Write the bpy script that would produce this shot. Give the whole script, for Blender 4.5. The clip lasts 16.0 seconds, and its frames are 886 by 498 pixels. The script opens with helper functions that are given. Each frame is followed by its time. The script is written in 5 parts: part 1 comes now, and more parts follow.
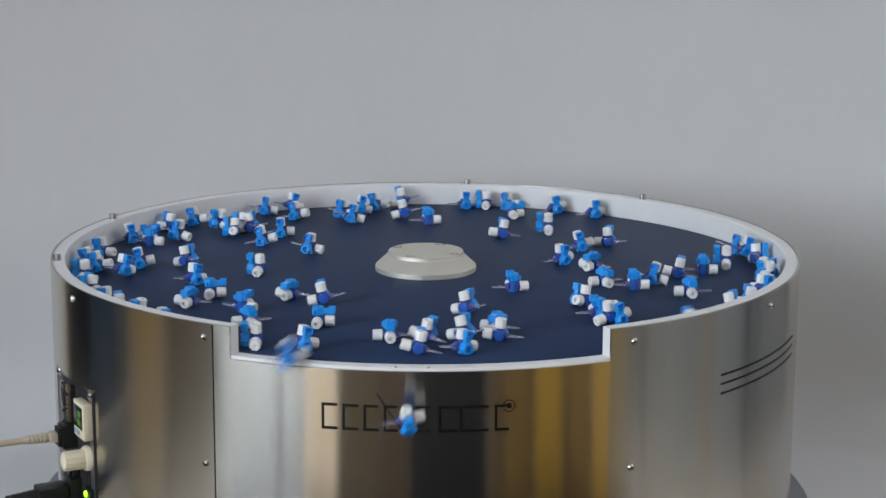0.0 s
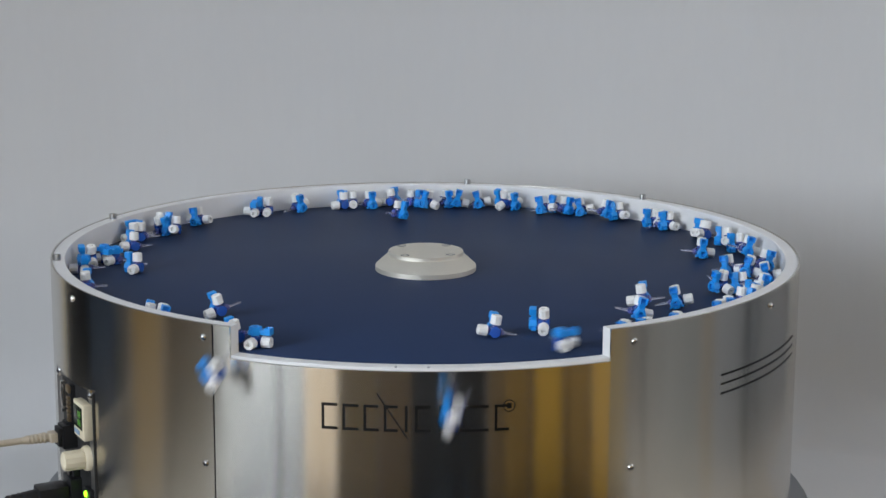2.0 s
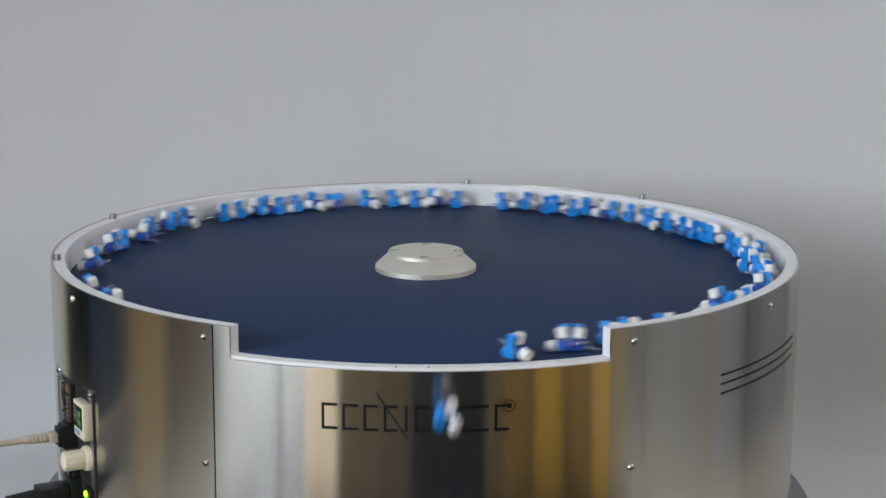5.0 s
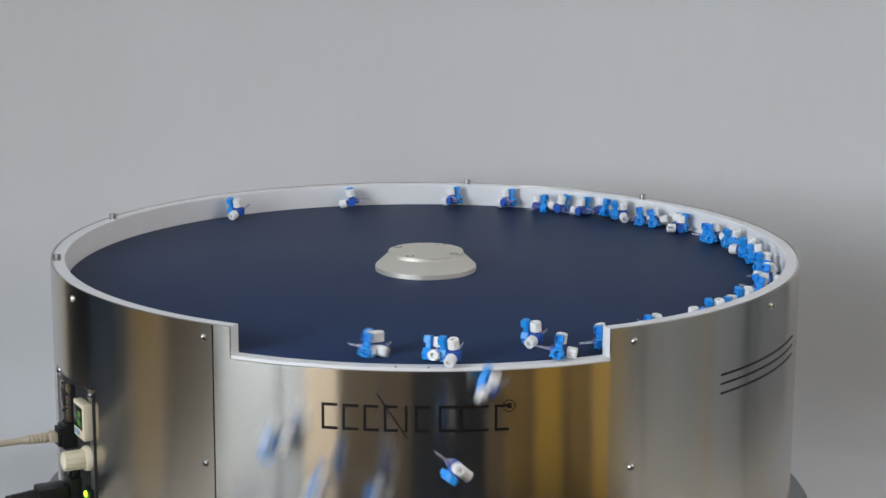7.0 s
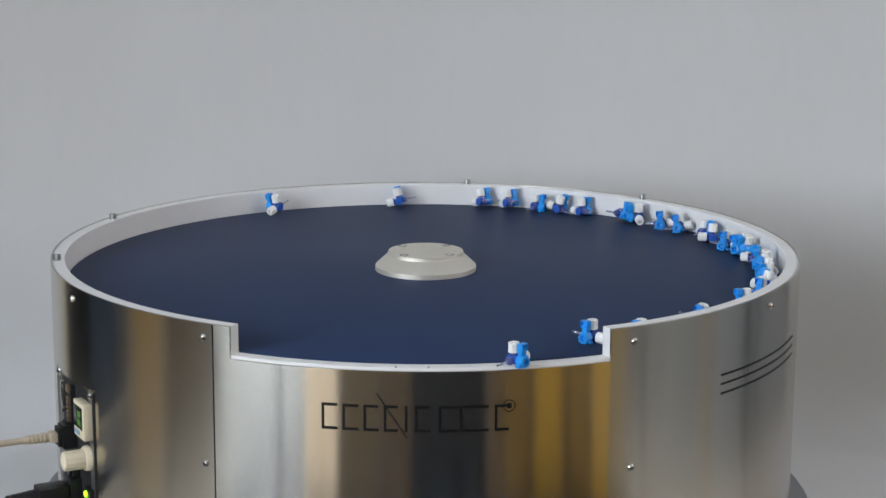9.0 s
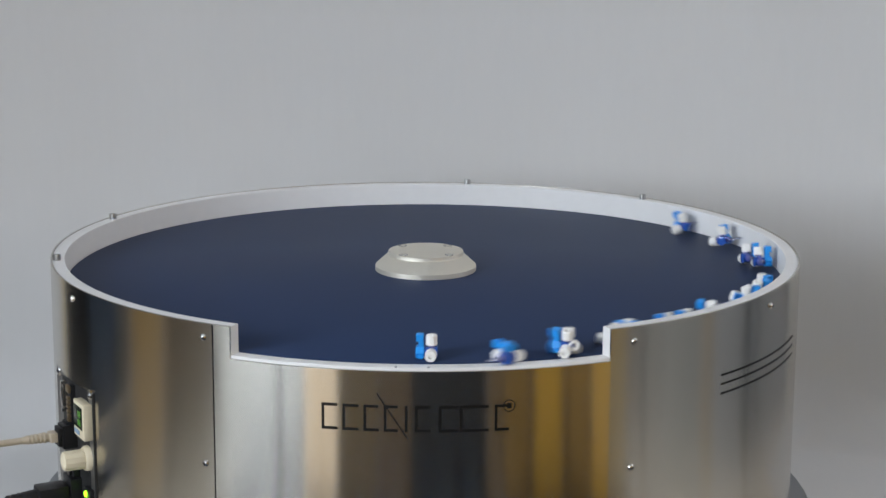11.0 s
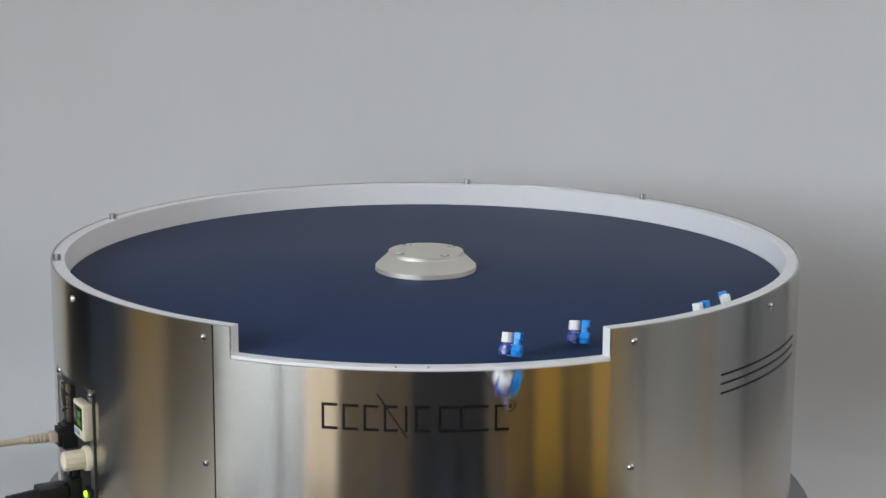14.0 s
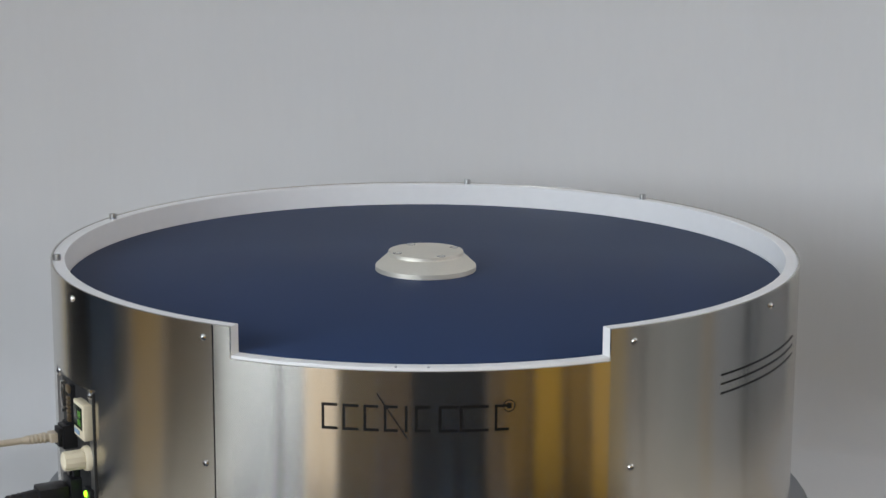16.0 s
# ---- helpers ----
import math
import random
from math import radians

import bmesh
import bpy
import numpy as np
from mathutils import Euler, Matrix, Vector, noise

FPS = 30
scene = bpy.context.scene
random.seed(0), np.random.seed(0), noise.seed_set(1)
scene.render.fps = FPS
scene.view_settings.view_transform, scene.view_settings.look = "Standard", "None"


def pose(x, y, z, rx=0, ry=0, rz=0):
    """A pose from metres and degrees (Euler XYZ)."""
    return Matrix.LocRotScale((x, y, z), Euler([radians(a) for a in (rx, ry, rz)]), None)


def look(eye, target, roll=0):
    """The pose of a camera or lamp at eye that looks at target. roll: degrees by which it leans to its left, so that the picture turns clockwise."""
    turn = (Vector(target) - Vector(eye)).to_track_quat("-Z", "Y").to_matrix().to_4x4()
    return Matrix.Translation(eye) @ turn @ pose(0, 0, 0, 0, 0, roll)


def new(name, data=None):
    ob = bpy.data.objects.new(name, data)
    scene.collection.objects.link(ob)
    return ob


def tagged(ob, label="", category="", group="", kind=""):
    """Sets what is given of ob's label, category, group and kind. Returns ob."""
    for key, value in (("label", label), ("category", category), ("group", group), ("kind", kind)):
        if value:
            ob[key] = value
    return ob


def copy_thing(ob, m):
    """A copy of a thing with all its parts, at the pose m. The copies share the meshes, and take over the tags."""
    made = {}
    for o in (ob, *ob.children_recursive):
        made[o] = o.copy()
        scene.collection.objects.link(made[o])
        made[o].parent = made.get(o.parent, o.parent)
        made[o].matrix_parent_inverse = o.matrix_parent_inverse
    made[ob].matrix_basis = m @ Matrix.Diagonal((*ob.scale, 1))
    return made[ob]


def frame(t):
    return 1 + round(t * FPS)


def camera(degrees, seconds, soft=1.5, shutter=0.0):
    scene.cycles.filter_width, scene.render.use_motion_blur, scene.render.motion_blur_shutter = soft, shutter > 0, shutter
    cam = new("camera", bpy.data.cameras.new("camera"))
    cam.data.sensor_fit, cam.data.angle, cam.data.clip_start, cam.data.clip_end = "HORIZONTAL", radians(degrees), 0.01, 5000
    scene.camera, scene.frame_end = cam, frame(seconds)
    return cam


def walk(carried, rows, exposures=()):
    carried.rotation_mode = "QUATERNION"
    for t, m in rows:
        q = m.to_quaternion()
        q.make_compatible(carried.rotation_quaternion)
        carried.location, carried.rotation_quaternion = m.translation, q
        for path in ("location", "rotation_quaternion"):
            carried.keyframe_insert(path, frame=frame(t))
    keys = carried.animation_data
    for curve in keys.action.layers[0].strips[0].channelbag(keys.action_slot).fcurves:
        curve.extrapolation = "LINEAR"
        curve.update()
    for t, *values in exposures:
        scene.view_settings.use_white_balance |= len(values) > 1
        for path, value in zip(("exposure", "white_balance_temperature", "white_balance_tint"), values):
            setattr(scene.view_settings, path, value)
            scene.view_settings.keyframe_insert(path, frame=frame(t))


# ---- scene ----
cam = camera(26.14, 16.0, soft=1.5, shutter=0.5)
RIM = 0.33                      # height of the bowl's upper rim over the table
EYE = Vector((0.0, -1.77526, RIM + 0.37346))
VIEW = look(EYE, EYE + Vector((0.008996, 0.978216, -0.207392)), 0.32)
walk(cam, [(0.0, VIEW), (16.0, VIEW)],
     exposures=[(0.0, 0.15, 6520, 13), (3.0, 0.19, 6540, 13), (6.5, 0.26, 6580, 13), (12.0, 0.26, 6610, 13), (16.0, 0.26, 6620, 13)])

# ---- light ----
# unseen area lights: daylight at two wall openings, then three added low lamps
world = bpy.data.worlds.new("world")
scene.world = world
world.use_nodes = True
sky = world.node_tree.nodes.new("ShaderNodeTexSky")
sky.sky_type, sky.sun_disc, sky.sun_elevation, sky.sun_rotation = "NISHITA", False, radians(40), radians(200)
world.node_tree.links.new(sky.outputs[0], world.node_tree.nodes["Background"].inputs[0])
world.node_tree.nodes["Background"].inputs[1].default_value = 0.08


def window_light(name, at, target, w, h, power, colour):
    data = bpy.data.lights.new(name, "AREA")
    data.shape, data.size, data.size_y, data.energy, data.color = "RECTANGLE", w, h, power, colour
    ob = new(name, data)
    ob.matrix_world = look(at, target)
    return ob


window_light("window_light", (-2.52, -2.72, 1.21), (0, -2.72, 1.21), 2.20, 1.46, 111, (0.80, 0.90, 1.0))
# the right opening is added fill light for the backdrop's shaded side
window_light("window_light", (2.52, -0.70, 1.36), (0, -0.70, 1.36), 2.40, 1.16, 19, (0.97, 0.98, 1.0))
# no openings here: lamps added as bright streaks for the steel to mirror
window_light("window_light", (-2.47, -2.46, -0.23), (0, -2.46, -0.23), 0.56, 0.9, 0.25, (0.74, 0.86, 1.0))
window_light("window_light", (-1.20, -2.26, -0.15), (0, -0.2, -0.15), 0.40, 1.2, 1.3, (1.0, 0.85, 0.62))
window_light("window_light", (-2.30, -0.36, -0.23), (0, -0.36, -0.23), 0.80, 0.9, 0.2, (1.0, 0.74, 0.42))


# ---- materials ----
def material(name, colour, rough=0.5, metal=0.0, grain=0.0, scale=200.0, bump=0.0, stretch=(1, 1, 1),
             patch=0.0, patch_scale=6.0, **extra):
    m = bpy.data.materials.new(name)
    m.use_nodes = True
    nt = m.node_tree
    b = nt.nodes["Principled BSDF"]
    b.inputs["Roughness"].default_value, b.inputs["Metallic"].default_value = rough, metal
    b.inputs["Base Color"].default_value = (*colour, 1)
    for key, value in extra.items():
        b.inputs[key.replace("_", " ")].default_value = value
    if grain or bump or patch:
        co = nt.nodes.new("ShaderNodeTexCoord")
        mp = nt.nodes.new("ShaderNodeMapping")
        mp.inputs["Scale"].default_value = stretch
        nt.links.new(co.outputs["Object"], mp.inputs[0])
        fine = nt.nodes.new("ShaderNodeTexNoise")
        fine.inputs["Scale"].default_value, fine.inputs["Detail"].default_value = scale, 4
        nt.links.new(mp.outputs[0], fine.inputs["Vector"])
        large = nt.nodes.new("ShaderNodeTexNoise")
        large.inputs["Scale"].default_value, large.inputs["Detail"].default_value = patch_scale, 3
        nt.links.new(co.outputs["Object"], large.inputs["Vector"])
        add = nt.nodes.new("ShaderNodeMath")
        add.operation = "MULTIPLY_ADD"
        nt.links.new(fine.outputs["Fac"], add.inputs[0])
        add.inputs[1].default_value = grain
        add.inputs[2].default_value = 1 - grain / 2
        add2 = nt.nodes.new("ShaderNodeMath")
        add2.operation = "MULTIPLY_ADD"
        nt.links.new(large.outputs["Fac"], add2.inputs[0])
        add2.inputs[1].default_value = patch
        add2.inputs[2].default_value = 1 - patch / 2
        mul = nt.nodes.new("ShaderNodeMath")
        mul.operation = "MULTIPLY"
        nt.links.new(add.outputs[0], mul.inputs[0])
        nt.links.new(add2.outputs[0], mul.inputs[1])
        vm = nt.nodes.new("ShaderNodeVectorMath")
        vm.operation = "SCALE"
        vm.inputs[0].default_value = colour
        nt.links.new(mul.outputs[0], vm.inputs["Scale"])
        nt.links.new(vm.outputs[0], b.inputs["Base Color"])
        rg = nt.nodes.new("ShaderNodeMath")
        rg.operation = "MULTIPLY"
        rg.inputs[1].default_value = rough
        nt.links.new(mul.outputs[0], rg.inputs[0])
        nt.links.new(rg.outputs[0], b.inputs["Roughness"])
        if bump:
            bp = nt.nodes.new("ShaderNodeBump")
            bp.inputs["Strength"].default_value, bp.inputs["Distance"].default_value = bump, 0.0004
            nt.links.new(fine.outputs["Fac"], bp.inputs["Height"])
            nt.links.new(bp.outputs[0], b.inputs["Normal"])
    return m


def glow(name, colour, strength):
    m = material(name, colour, 0.4)
    b = m.node_tree.nodes["Principled BSDF"]
    b.inputs["Emission Color"].default_value = (*colour, 1)
    b.inputs["Emission Strength"].default_value = strength
    return m


STEEL = material("brushed_steel", (0.59, 0.56, 0.50), 0.19, 1.0, 0.03, 260, 0.0, (0.1, 0.1, 9), 0.05, 5)
nodes = STEEL.node_tree.nodes
tangent = nodes.new("ShaderNodeTangent")
tangent.direction_type, tangent.axis = "RADIAL", "Z"
STEEL.node_tree.links.new(tangent.outputs[0], nodes["Principled BSDF"].inputs["Tangent"])
nodes["Principled BSDF"].inputs["Anisotropic"].default_value = 1.0
nodes["Principled BSDF"].inputs["Anisotropic Rotation"].default_value = 0.25
PLASTIC = material("white_pom", (0.82, 0.81, 0.785), 0.42, 0, 0.06, 90, 0.1, patch=0.08, patch_scale=9)
DISC = material("navy_belt", (0.024, 0.0435, 0.100), 0.5, 0, 0.10, 500, 0.12, patch=0.14, patch_scale=3, Specular_IOR_Level=0.09)
ALU = material("anodised_aluminium", (0.75, 0.71, 0.61), 0.52, 0.7, 0.10, 700, 0.1, patch=0.06, patch_scale=20)
SCREW = material("zinc_screw", (0.72, 0.70, 0.66), 0.22, 1.0, 0.15, 600)
BOLT = material("dull_steel_bolt", (0.42, 0.42, 0.41), 0.38, 1.0, 0.2, 600)
# near-black colour stands in for the shade inside slots, sockets and joints
DARKHOLE = material("dark_recess", (0.015, 0.015, 0.015), 0.6)
BASE = material("grey_base_paint", (0.17, 0.18, 0.19), 0.45, 0, 0.1, 150, 0.1)
PAPER = material("backdrop_paper", (0.62, 0.615, 0.60), 0.75, 0, 0.03, 120, 0.1, (1, 1, 0.1), 0.12, 1.6)
LAMINATE = material("beige_laminate", (0.66, 0.60, 0.51), 0.45, 0, 0.05, 90, 0.05, patch=0.08, patch_scale=5)
WALL = material("room_wall_paint", (0.39, 0.40, 0.42), 0.8, 0, 0.05, 60, 0.1, patch=0.1, patch_scale=1.5)
CEIL = material("ceiling_paint", (0.73, 0.755, 0.79), 0.85, 0, 0.04, 60, patch=0.05)
FLOORM = material("brown_floor", (0.035, 0.027, 0.021), 0.5, 0, 0.2, 30, patch=0.3, patch_scale=2)
OAK = material("amber_wood", (0.45, 0.24, 0.07), 0.5, 0, 0.25, 14, 0.1, (1, 1, 0.1), 0.15, 2)
# next nine: tones of the added panels, for the streaks the steel mirrors
AMBER = material("amber_panel", (0.95, 0.56, 0.10), 0.5, 0, 0.2, 14, 0.1, (1, 1, 0.1), 0.15, 2, Specular_IOR_Level=0.12)
BROWN = material("brown_panel", (0.56, 0.41, 0.19), 0.6, 0, 0.3, 10, 0.1, (1, 1, 0.05), 0.3, 1.5, Specular_IOR_Level=0.12)
WALNUT = material("walnut_panel", (0.44, 0.30, 0.15), 0.5, 0, 0.3, 10, 0.1, (1, 1, 0.05), 0.3, 1.5, Specular_IOR_Level=0.12)
DARKW = material("dark_panel", (0.025, 0.027, 0.032), 0.5, 0, 0.2, 20)
SLATE = material("slate_panel", (0.10, 0.16, 0.27), 0.6, 0, 0.3, 10, 0.1, (1, 1, 0.05), 0.3, 1.5)
TAUPE = material("taupe_panel", (0.40, 0.34, 0.26), 0.6, 0, 0.3, 10, 0.1, (1, 1, 0.05), 0.3, 1.5, Specular_IOR_Level=0.12)
PALE = material("pale_beige_panel", (0.86, 0.74, 0.54), 0.6, 0, 0.2, 10, 0.1, (1, 1, 0.05), 0.2, 1.5)
HONEY = material("honey_panel", (0.62, 0.39, 0.13), 0.5, 0, 0.3, 10, 0.1, (1, 1, 0.05), 0.3, 1.5, Specular_IOR_Level=0.12)
GREYW = material("grey_panel", (0.30, 0.31, 0.295), 0.7, 0, 0.15, 10, 0.1, (1, 1, 0.05), 0.2, 1.5)
PANEL = material("connector_panel_steel", (0.34, 0.33, 0.31), 0.38, 0.9, 0.1, 150, 0.1)
INK = material("black_ink", (0.008, 0.008, 0.007), 0.35, Specular_IOR_Level=0.3)
BLUE = material("blue_lever_plastic", (0.010, 0.30, 0.80), 0.36, 0, 0.08, 300)
NAVYCLEAR = material("clear_blue_plastic", (0.06, 0.22, 0.82), 0.12, Transmission_Weight=0.5, IOR=1.45)
VIOLET = material("clear_violet_plastic", (0.36, 0.40, 0.88), 0.10, Transmission_Weight=0.7, IOR=1.45)
CLEAR = material("clear_plastic", (0.80, 0.80, 0.92), 0.12, Transmission_Weight=0.85, IOR=1.45)
CAP = material("white_cap_plastic", (0.88, 0.865, 0.82), 0.5, 0, 0.04, 300)
IVORY = material("ivory_plastic", (0.76, 0.67, 0.48), 0.4, 0, 0.05, 100)
BLACKP = material("black_plastic", (0.012, 0.012, 0.013), 0.4, 0, 0.2, 200)
BLACKMAT = material("black_tray_plastic", (0.010, 0.010, 0.010), 0.9, 0, 0.2, 60, Specular_IOR_Level=0.1)
CABLE = material("beige_cable", (0.55, 0.46, 0.34), 0.5, 0, 0.08, 200)
LCD = material("dark_lcd", (0.022, 0.028, 0.02), 0.25)
LCDGREEN = glow("green_lcd_segment", (0.08, 0.26, 0.03), 0.05)
BRASS = material("tinned_brass", (0.34, 0.25, 0.15), 0.4, 0.8, 0.2, 300)
LED = glow("green_led", (0.35, 1.0, 0.02), 2.5)
LABEL = material("blue_grey_print", (0.25, 0.36, 0.5), 0.5)


# ---- mesh helpers ----
def mesh_of(name, bm, mat, smooth=40):
    bmesh.ops.recalc_face_normals(bm, faces=bm.faces)
    data = bpy.data.meshes.new(name)
    for face in bm.faces:
        face.smooth = True
    for e in bm.edges:
        if len(e.link_faces) == 2 and e.calc_face_angle(0) > radians(smooth):
            e.smooth = False
    bm.to_mesh(data)
    bm.free()
    data.materials.append(mat)
    return data


def part(name, bm, mat, parent=None, label="", at=None, smooth=40):
    ob = new(name, mesh_of(name, bm, mat, smooth))
    ob.parent = parent
    if at is not None:
        ob.matrix_basis = at
    if label:
        ob["label"] = label
    return ob


def lathe(profile, steps=96, a0=0.0, a1=360.0, closed=True):
    """Turns a closed outline of (radius, height) about z, from a0 to a1 degrees."""
    bm = bmesh.new()
    whole = abs(a1 - a0) >= 360
    count = steps if whole else steps + 1
    rings = []
    for i in range(count):
        a = radians(a0 + (a1 - a0) * i / steps)
        rings.append([bm.verts.new((r * math.cos(a), r * math.sin(a), z)) for r, z in profile])
    n = len(profile)
    for i in range(steps):
        p, q = rings[i], rings[(i + 1) % count]
        for j in range(n if closed else n - 1):
            k = (j + 1) % n
            bm.faces.new((p[j], q[j], q[k], p[k]))
    if not whole and closed:
        bm.faces.new(rings[0])
        bm.faces.new(list(reversed(rings[-1])))
    bmesh.ops.remove_doubles(bm, verts=bm.verts, dist=1e-6)
    return bm


def box(x0, x1, y0, y1, z0, z1, bevel=0.0, bm=None, m=None):
    """A box with bevelled edges; added to bm when it is given."""
    own = bmesh.new()
    bmesh.ops.create_cube(own, size=1)
    for v in own.verts:
        v.co = Vector((x0 if v.co.x < 0 else x1, y0 if v.co.y < 0 else y1, z0 if v.co.z < 0 else z1))
    if bevel:
        bmesh.ops.bevel(own, geom=own.edges[:], offset=bevel, segments=2, profile=0.6, affect="EDGES")
    return joined(own, bm, m)


def rod(r0, r1, length, sides=12, bevel=0.0, bm=None, m=None):
    """A tapered rod along +z from the origin."""
    own = bmesh.new()
    bmesh.ops.create_cone(own, cap_ends=True, segments=sides, radius1=r0, radius2=r1, depth=length)
    bmesh.ops.translate(own, verts=own.verts, vec=(0, 0, length / 2))
    if bevel:
        rims = [e for e in own.edges if abs(e.verts[0].co.z - e.verts[1].co.z) < 1e-7]
        bmesh.ops.bevel(own, geom=rims, offset=bevel, segments=2, profile=0.6, affect="EDGES")
    return joined(own, bm, m)


def joined(own, bm, m):
    if m is not None:
        bmesh.ops.transform(own, matrix=m, verts=own.verts)
    if bm is None:
        return own
    data = bpy.data.meshes.new("tmp")
    own.to_mesh(data)
    bm.from_mesh(data)
    bpy.data.meshes.remove(data)
    own.free()
    return bm


def along(d):
    """A turn that takes +z to d."""
    return Vector(d).to_track_quat("Z", "Y").to_matrix().to_4x4()


def tube(points, radius, sides=10):
    bm = bmesh.new()
    pts = [Vector(p) for p in points]
    rings = []
    for i, p in enumerate(pts):
        d = (pts[min(i + 1, len(pts) - 1)] - pts[max(i - 1, 0)]).normalized()
        q = d.to_track_quat("Z", "Y").to_matrix()
        rings.append([bm.verts.new(p + q @ Vector((radius * math.cos(k * math.tau / sides), radius * math.sin(k * math.tau / sides), 0)))
                      for k in range(sides)])
    for a, b in zip(rings, rings[1:]):
        for k in range(sides):
            bm.faces.new((a[k], a[(k + 1) % sides], b[(k + 1) % sides], b[k]))
    bm.faces.new(rings[0])
    bm.faces.new(rings[-1])
    return bm


# ---- the room ----
TRAY_Z = 0.05                           # the floor of the collecting tray
BOW, LEAN = 0.20, 0.28                  # how far the paper's sides come forwards, and how its top curls over


def strip(wall, a, b, mat, name="wall_panel", z0=-0.75, z1=2.05):
    """A plain upright panel added on the west, east or south wall, from a to b along it."""
    if wall == "west":
        bm = box(-2.5, -2.485, a, b, z0, z1, 0.004)
    elif wall == "east":
        bm = box(2.485, 2.5, a, b, z0, z1, 0.004)
    elif wall == "north":
        bm = box(a, b, 0.885, 0.9, z0, z1, 0.004)
    else:
        bm = box(a, b, -4.5, -4.485, z0, z1, 0.004)
    tagged(part(name, bm, mat), kind="structure")


def ripple(x):
    """Slack in the hung paper: soft upright waves."""
    return 0.0016 * math.sin(14.0 * x + 0.6) + 0.0007 * math.sin(37.0 * x + 2.0) + 0.00025 * math.sin(91.0 * x)


def room():
    # grey paper hung in a shallow bow, its foot turned forwards onto the table
    sweep = bmesh.new()
    bend = 0.10
    outline = [(0.12, 0.0), (0.3, 0.0)] + [(0.46 + bend * math.sin(a), bend - bend * math.cos(a)) for a in np.linspace(0.0, math.pi / 2, 12)]
    outline += [(0.56 - LEAN * max(0.0, min(z, 0.62) - 0.2) ** 2, z) for z in np.linspace(0.15, 1.0, 18)]
    rows = [[sweep.verts.new((x, y - BOW * (x / 0.70) ** 2 * max(0.0, min(1.0, (y - 0.2) / 0.3)) + ripple(x) * (z > 0.1), z + 0.0005)) for y, z in outline] for x in np.linspace(-0.70, 0.70, 141)]
    for a, b in zip(rows, rows[1:]):
        for j in range(len(outline) - 1):
            sweep.faces.new((a[j], b[j], b[j + 1], a[j + 1]))
    ob = part("backdrop", sweep, PAPER, label="pale grey paper backdrop bowed behind the feeder")
    tagged(ob, kind="structure")
    so = ob.modifiers.new("thick", "SOLIDIFY")
    so.thickness, so.offset = 0.0006, 0
    table = part("table", box(-0.80, 0.80, -0.62, 0.6, -0.035, 0.0, 0.003), LAMINATE)
    tagged(table, "pale beige laminate table under the feeder", "table")
    # the tray that catches the parts: four low walls round a raised floor
    tray = new("collecting_tray")
    tagged(tray, "low black plastic tray that catches the falling parts", "tray")
    part("tray_floor", box(-0.34, 0.34, -0.60, -0.39, 0.0, TRAY_Z), BLACKMAT, tray)
    for x0, x1, y0, y1 in ((-0.344, 0.344, -0.604, -0.60), (-0.344, 0.344, -0.39, -0.386), (-0.344, -0.34, -0.60, -0.39), (0.34, 0.344, -0.60, -0.39)):
        part("tray_wall", box(x0, x1, y0, y1, 0.0, TRAY_Z + 0.05, 0.001), BLACKMAT, tray)
    for x in (-0.74, 0.74):
        for y in (-0.56, 0.54):
            part("table_leg", box(x - 0.03, x + 0.03, y - 0.03, y + 0.03, -0.75, -0.035, 0.004), OAK, table)
    tagged(part("floor", box(-2.5, 2.5, -4.5, 0.9, -0.85, -0.75), FLOORM), kind="structure")
    tagged(part("ceiling", box(-2.5, 2.5, -4.5, 0.9, 2.05, 2.15), CEIL), kind="structure")
    tagged(part("wall_north", box(-2.5, 2.5, 0.9, 1.0, -0.75, 2.05), WALL), kind="structure")
    # east wall, with an opening added for the right fill light
    east = box(2.5, 2.6, -4.5, -1.92, -0.75, 2.05)
    box(2.5, 2.6, 0.52, 1.0, -0.75, 2.05, 0, east)
    box(2.5, 2.6, -1.92, 0.52, -0.75, 0.77, 0, east)
    box(2.5, 2.6, -1.92, 0.52, 1.95, 2.05, 0, east)
    tagged(part("wall_east", east, WALL), kind="structure")
    west = box(-2.6, -2.5, -4.5, -3.85, -0.75, 2.05)
    box(-2.6, -2.5, -1.60, 1.0, -0.75, 2.05, 0, west)
    box(-2.6, -2.5, -3.85, -1.60, -0.75, 0.47, 0, west)
    box(-2.6, -2.5, -3.85, -1.60, 1.95, 2.05, 0, west)
    tagged(part("wall_west", west, WALL), kind="structure")
    south = box(-2.5, 2.5, -4.6, -4.5, -0.75, 2.05)
    tagged(part("wall_south", south, WALL), kind="structure")
    # unseen plain panels added upright round the table as coloured reflections for the steel
    for a0, a1, mat in ((30.5, 40.2, AMBER), (40.6, 48.2, HONEY), (48.6, 55.0, AMBER), (55.4, 60.0, BROWN), (65.0, 66.4, DARKW), (18.0, 22.5, WALNUT), (22.8, 30.0, HONEY), (-4.0, 17.0, DARKW),
                        (-24.8, -13.5, BROWN), (-13.2, -4.2, WALNUT), (-43.0, -41.0, DARKW), (-81.0, -64.0, TAUPE), (-93.5, -82.0, BROWN),
                        (-115.6, -101.0, SLATE)):
        d = 2.35
        p, q = (Vector((d * math.sin(radians(a)), -0.2 - d * math.cos(radians(a)), 0)) for a in (a0, a1))
        if p.y > 0.86 or q.y > 0.86:
            continue
        wide = (q - p).length
        turn = math.degrees(math.atan2((q - p).y, (q - p).x)) + (22 if mat is AMBER else 0)
        mid = (p + q) / 2
        ob = part("wall_panel", box(-wide / 2, wide / 2, -0.012, 0.012, -0.75, 1.7 if 18 < a0 < 60 else 0.62, 0.004), mat, at=pose(mid.x, mid.y, 0, 0, 0, turn))
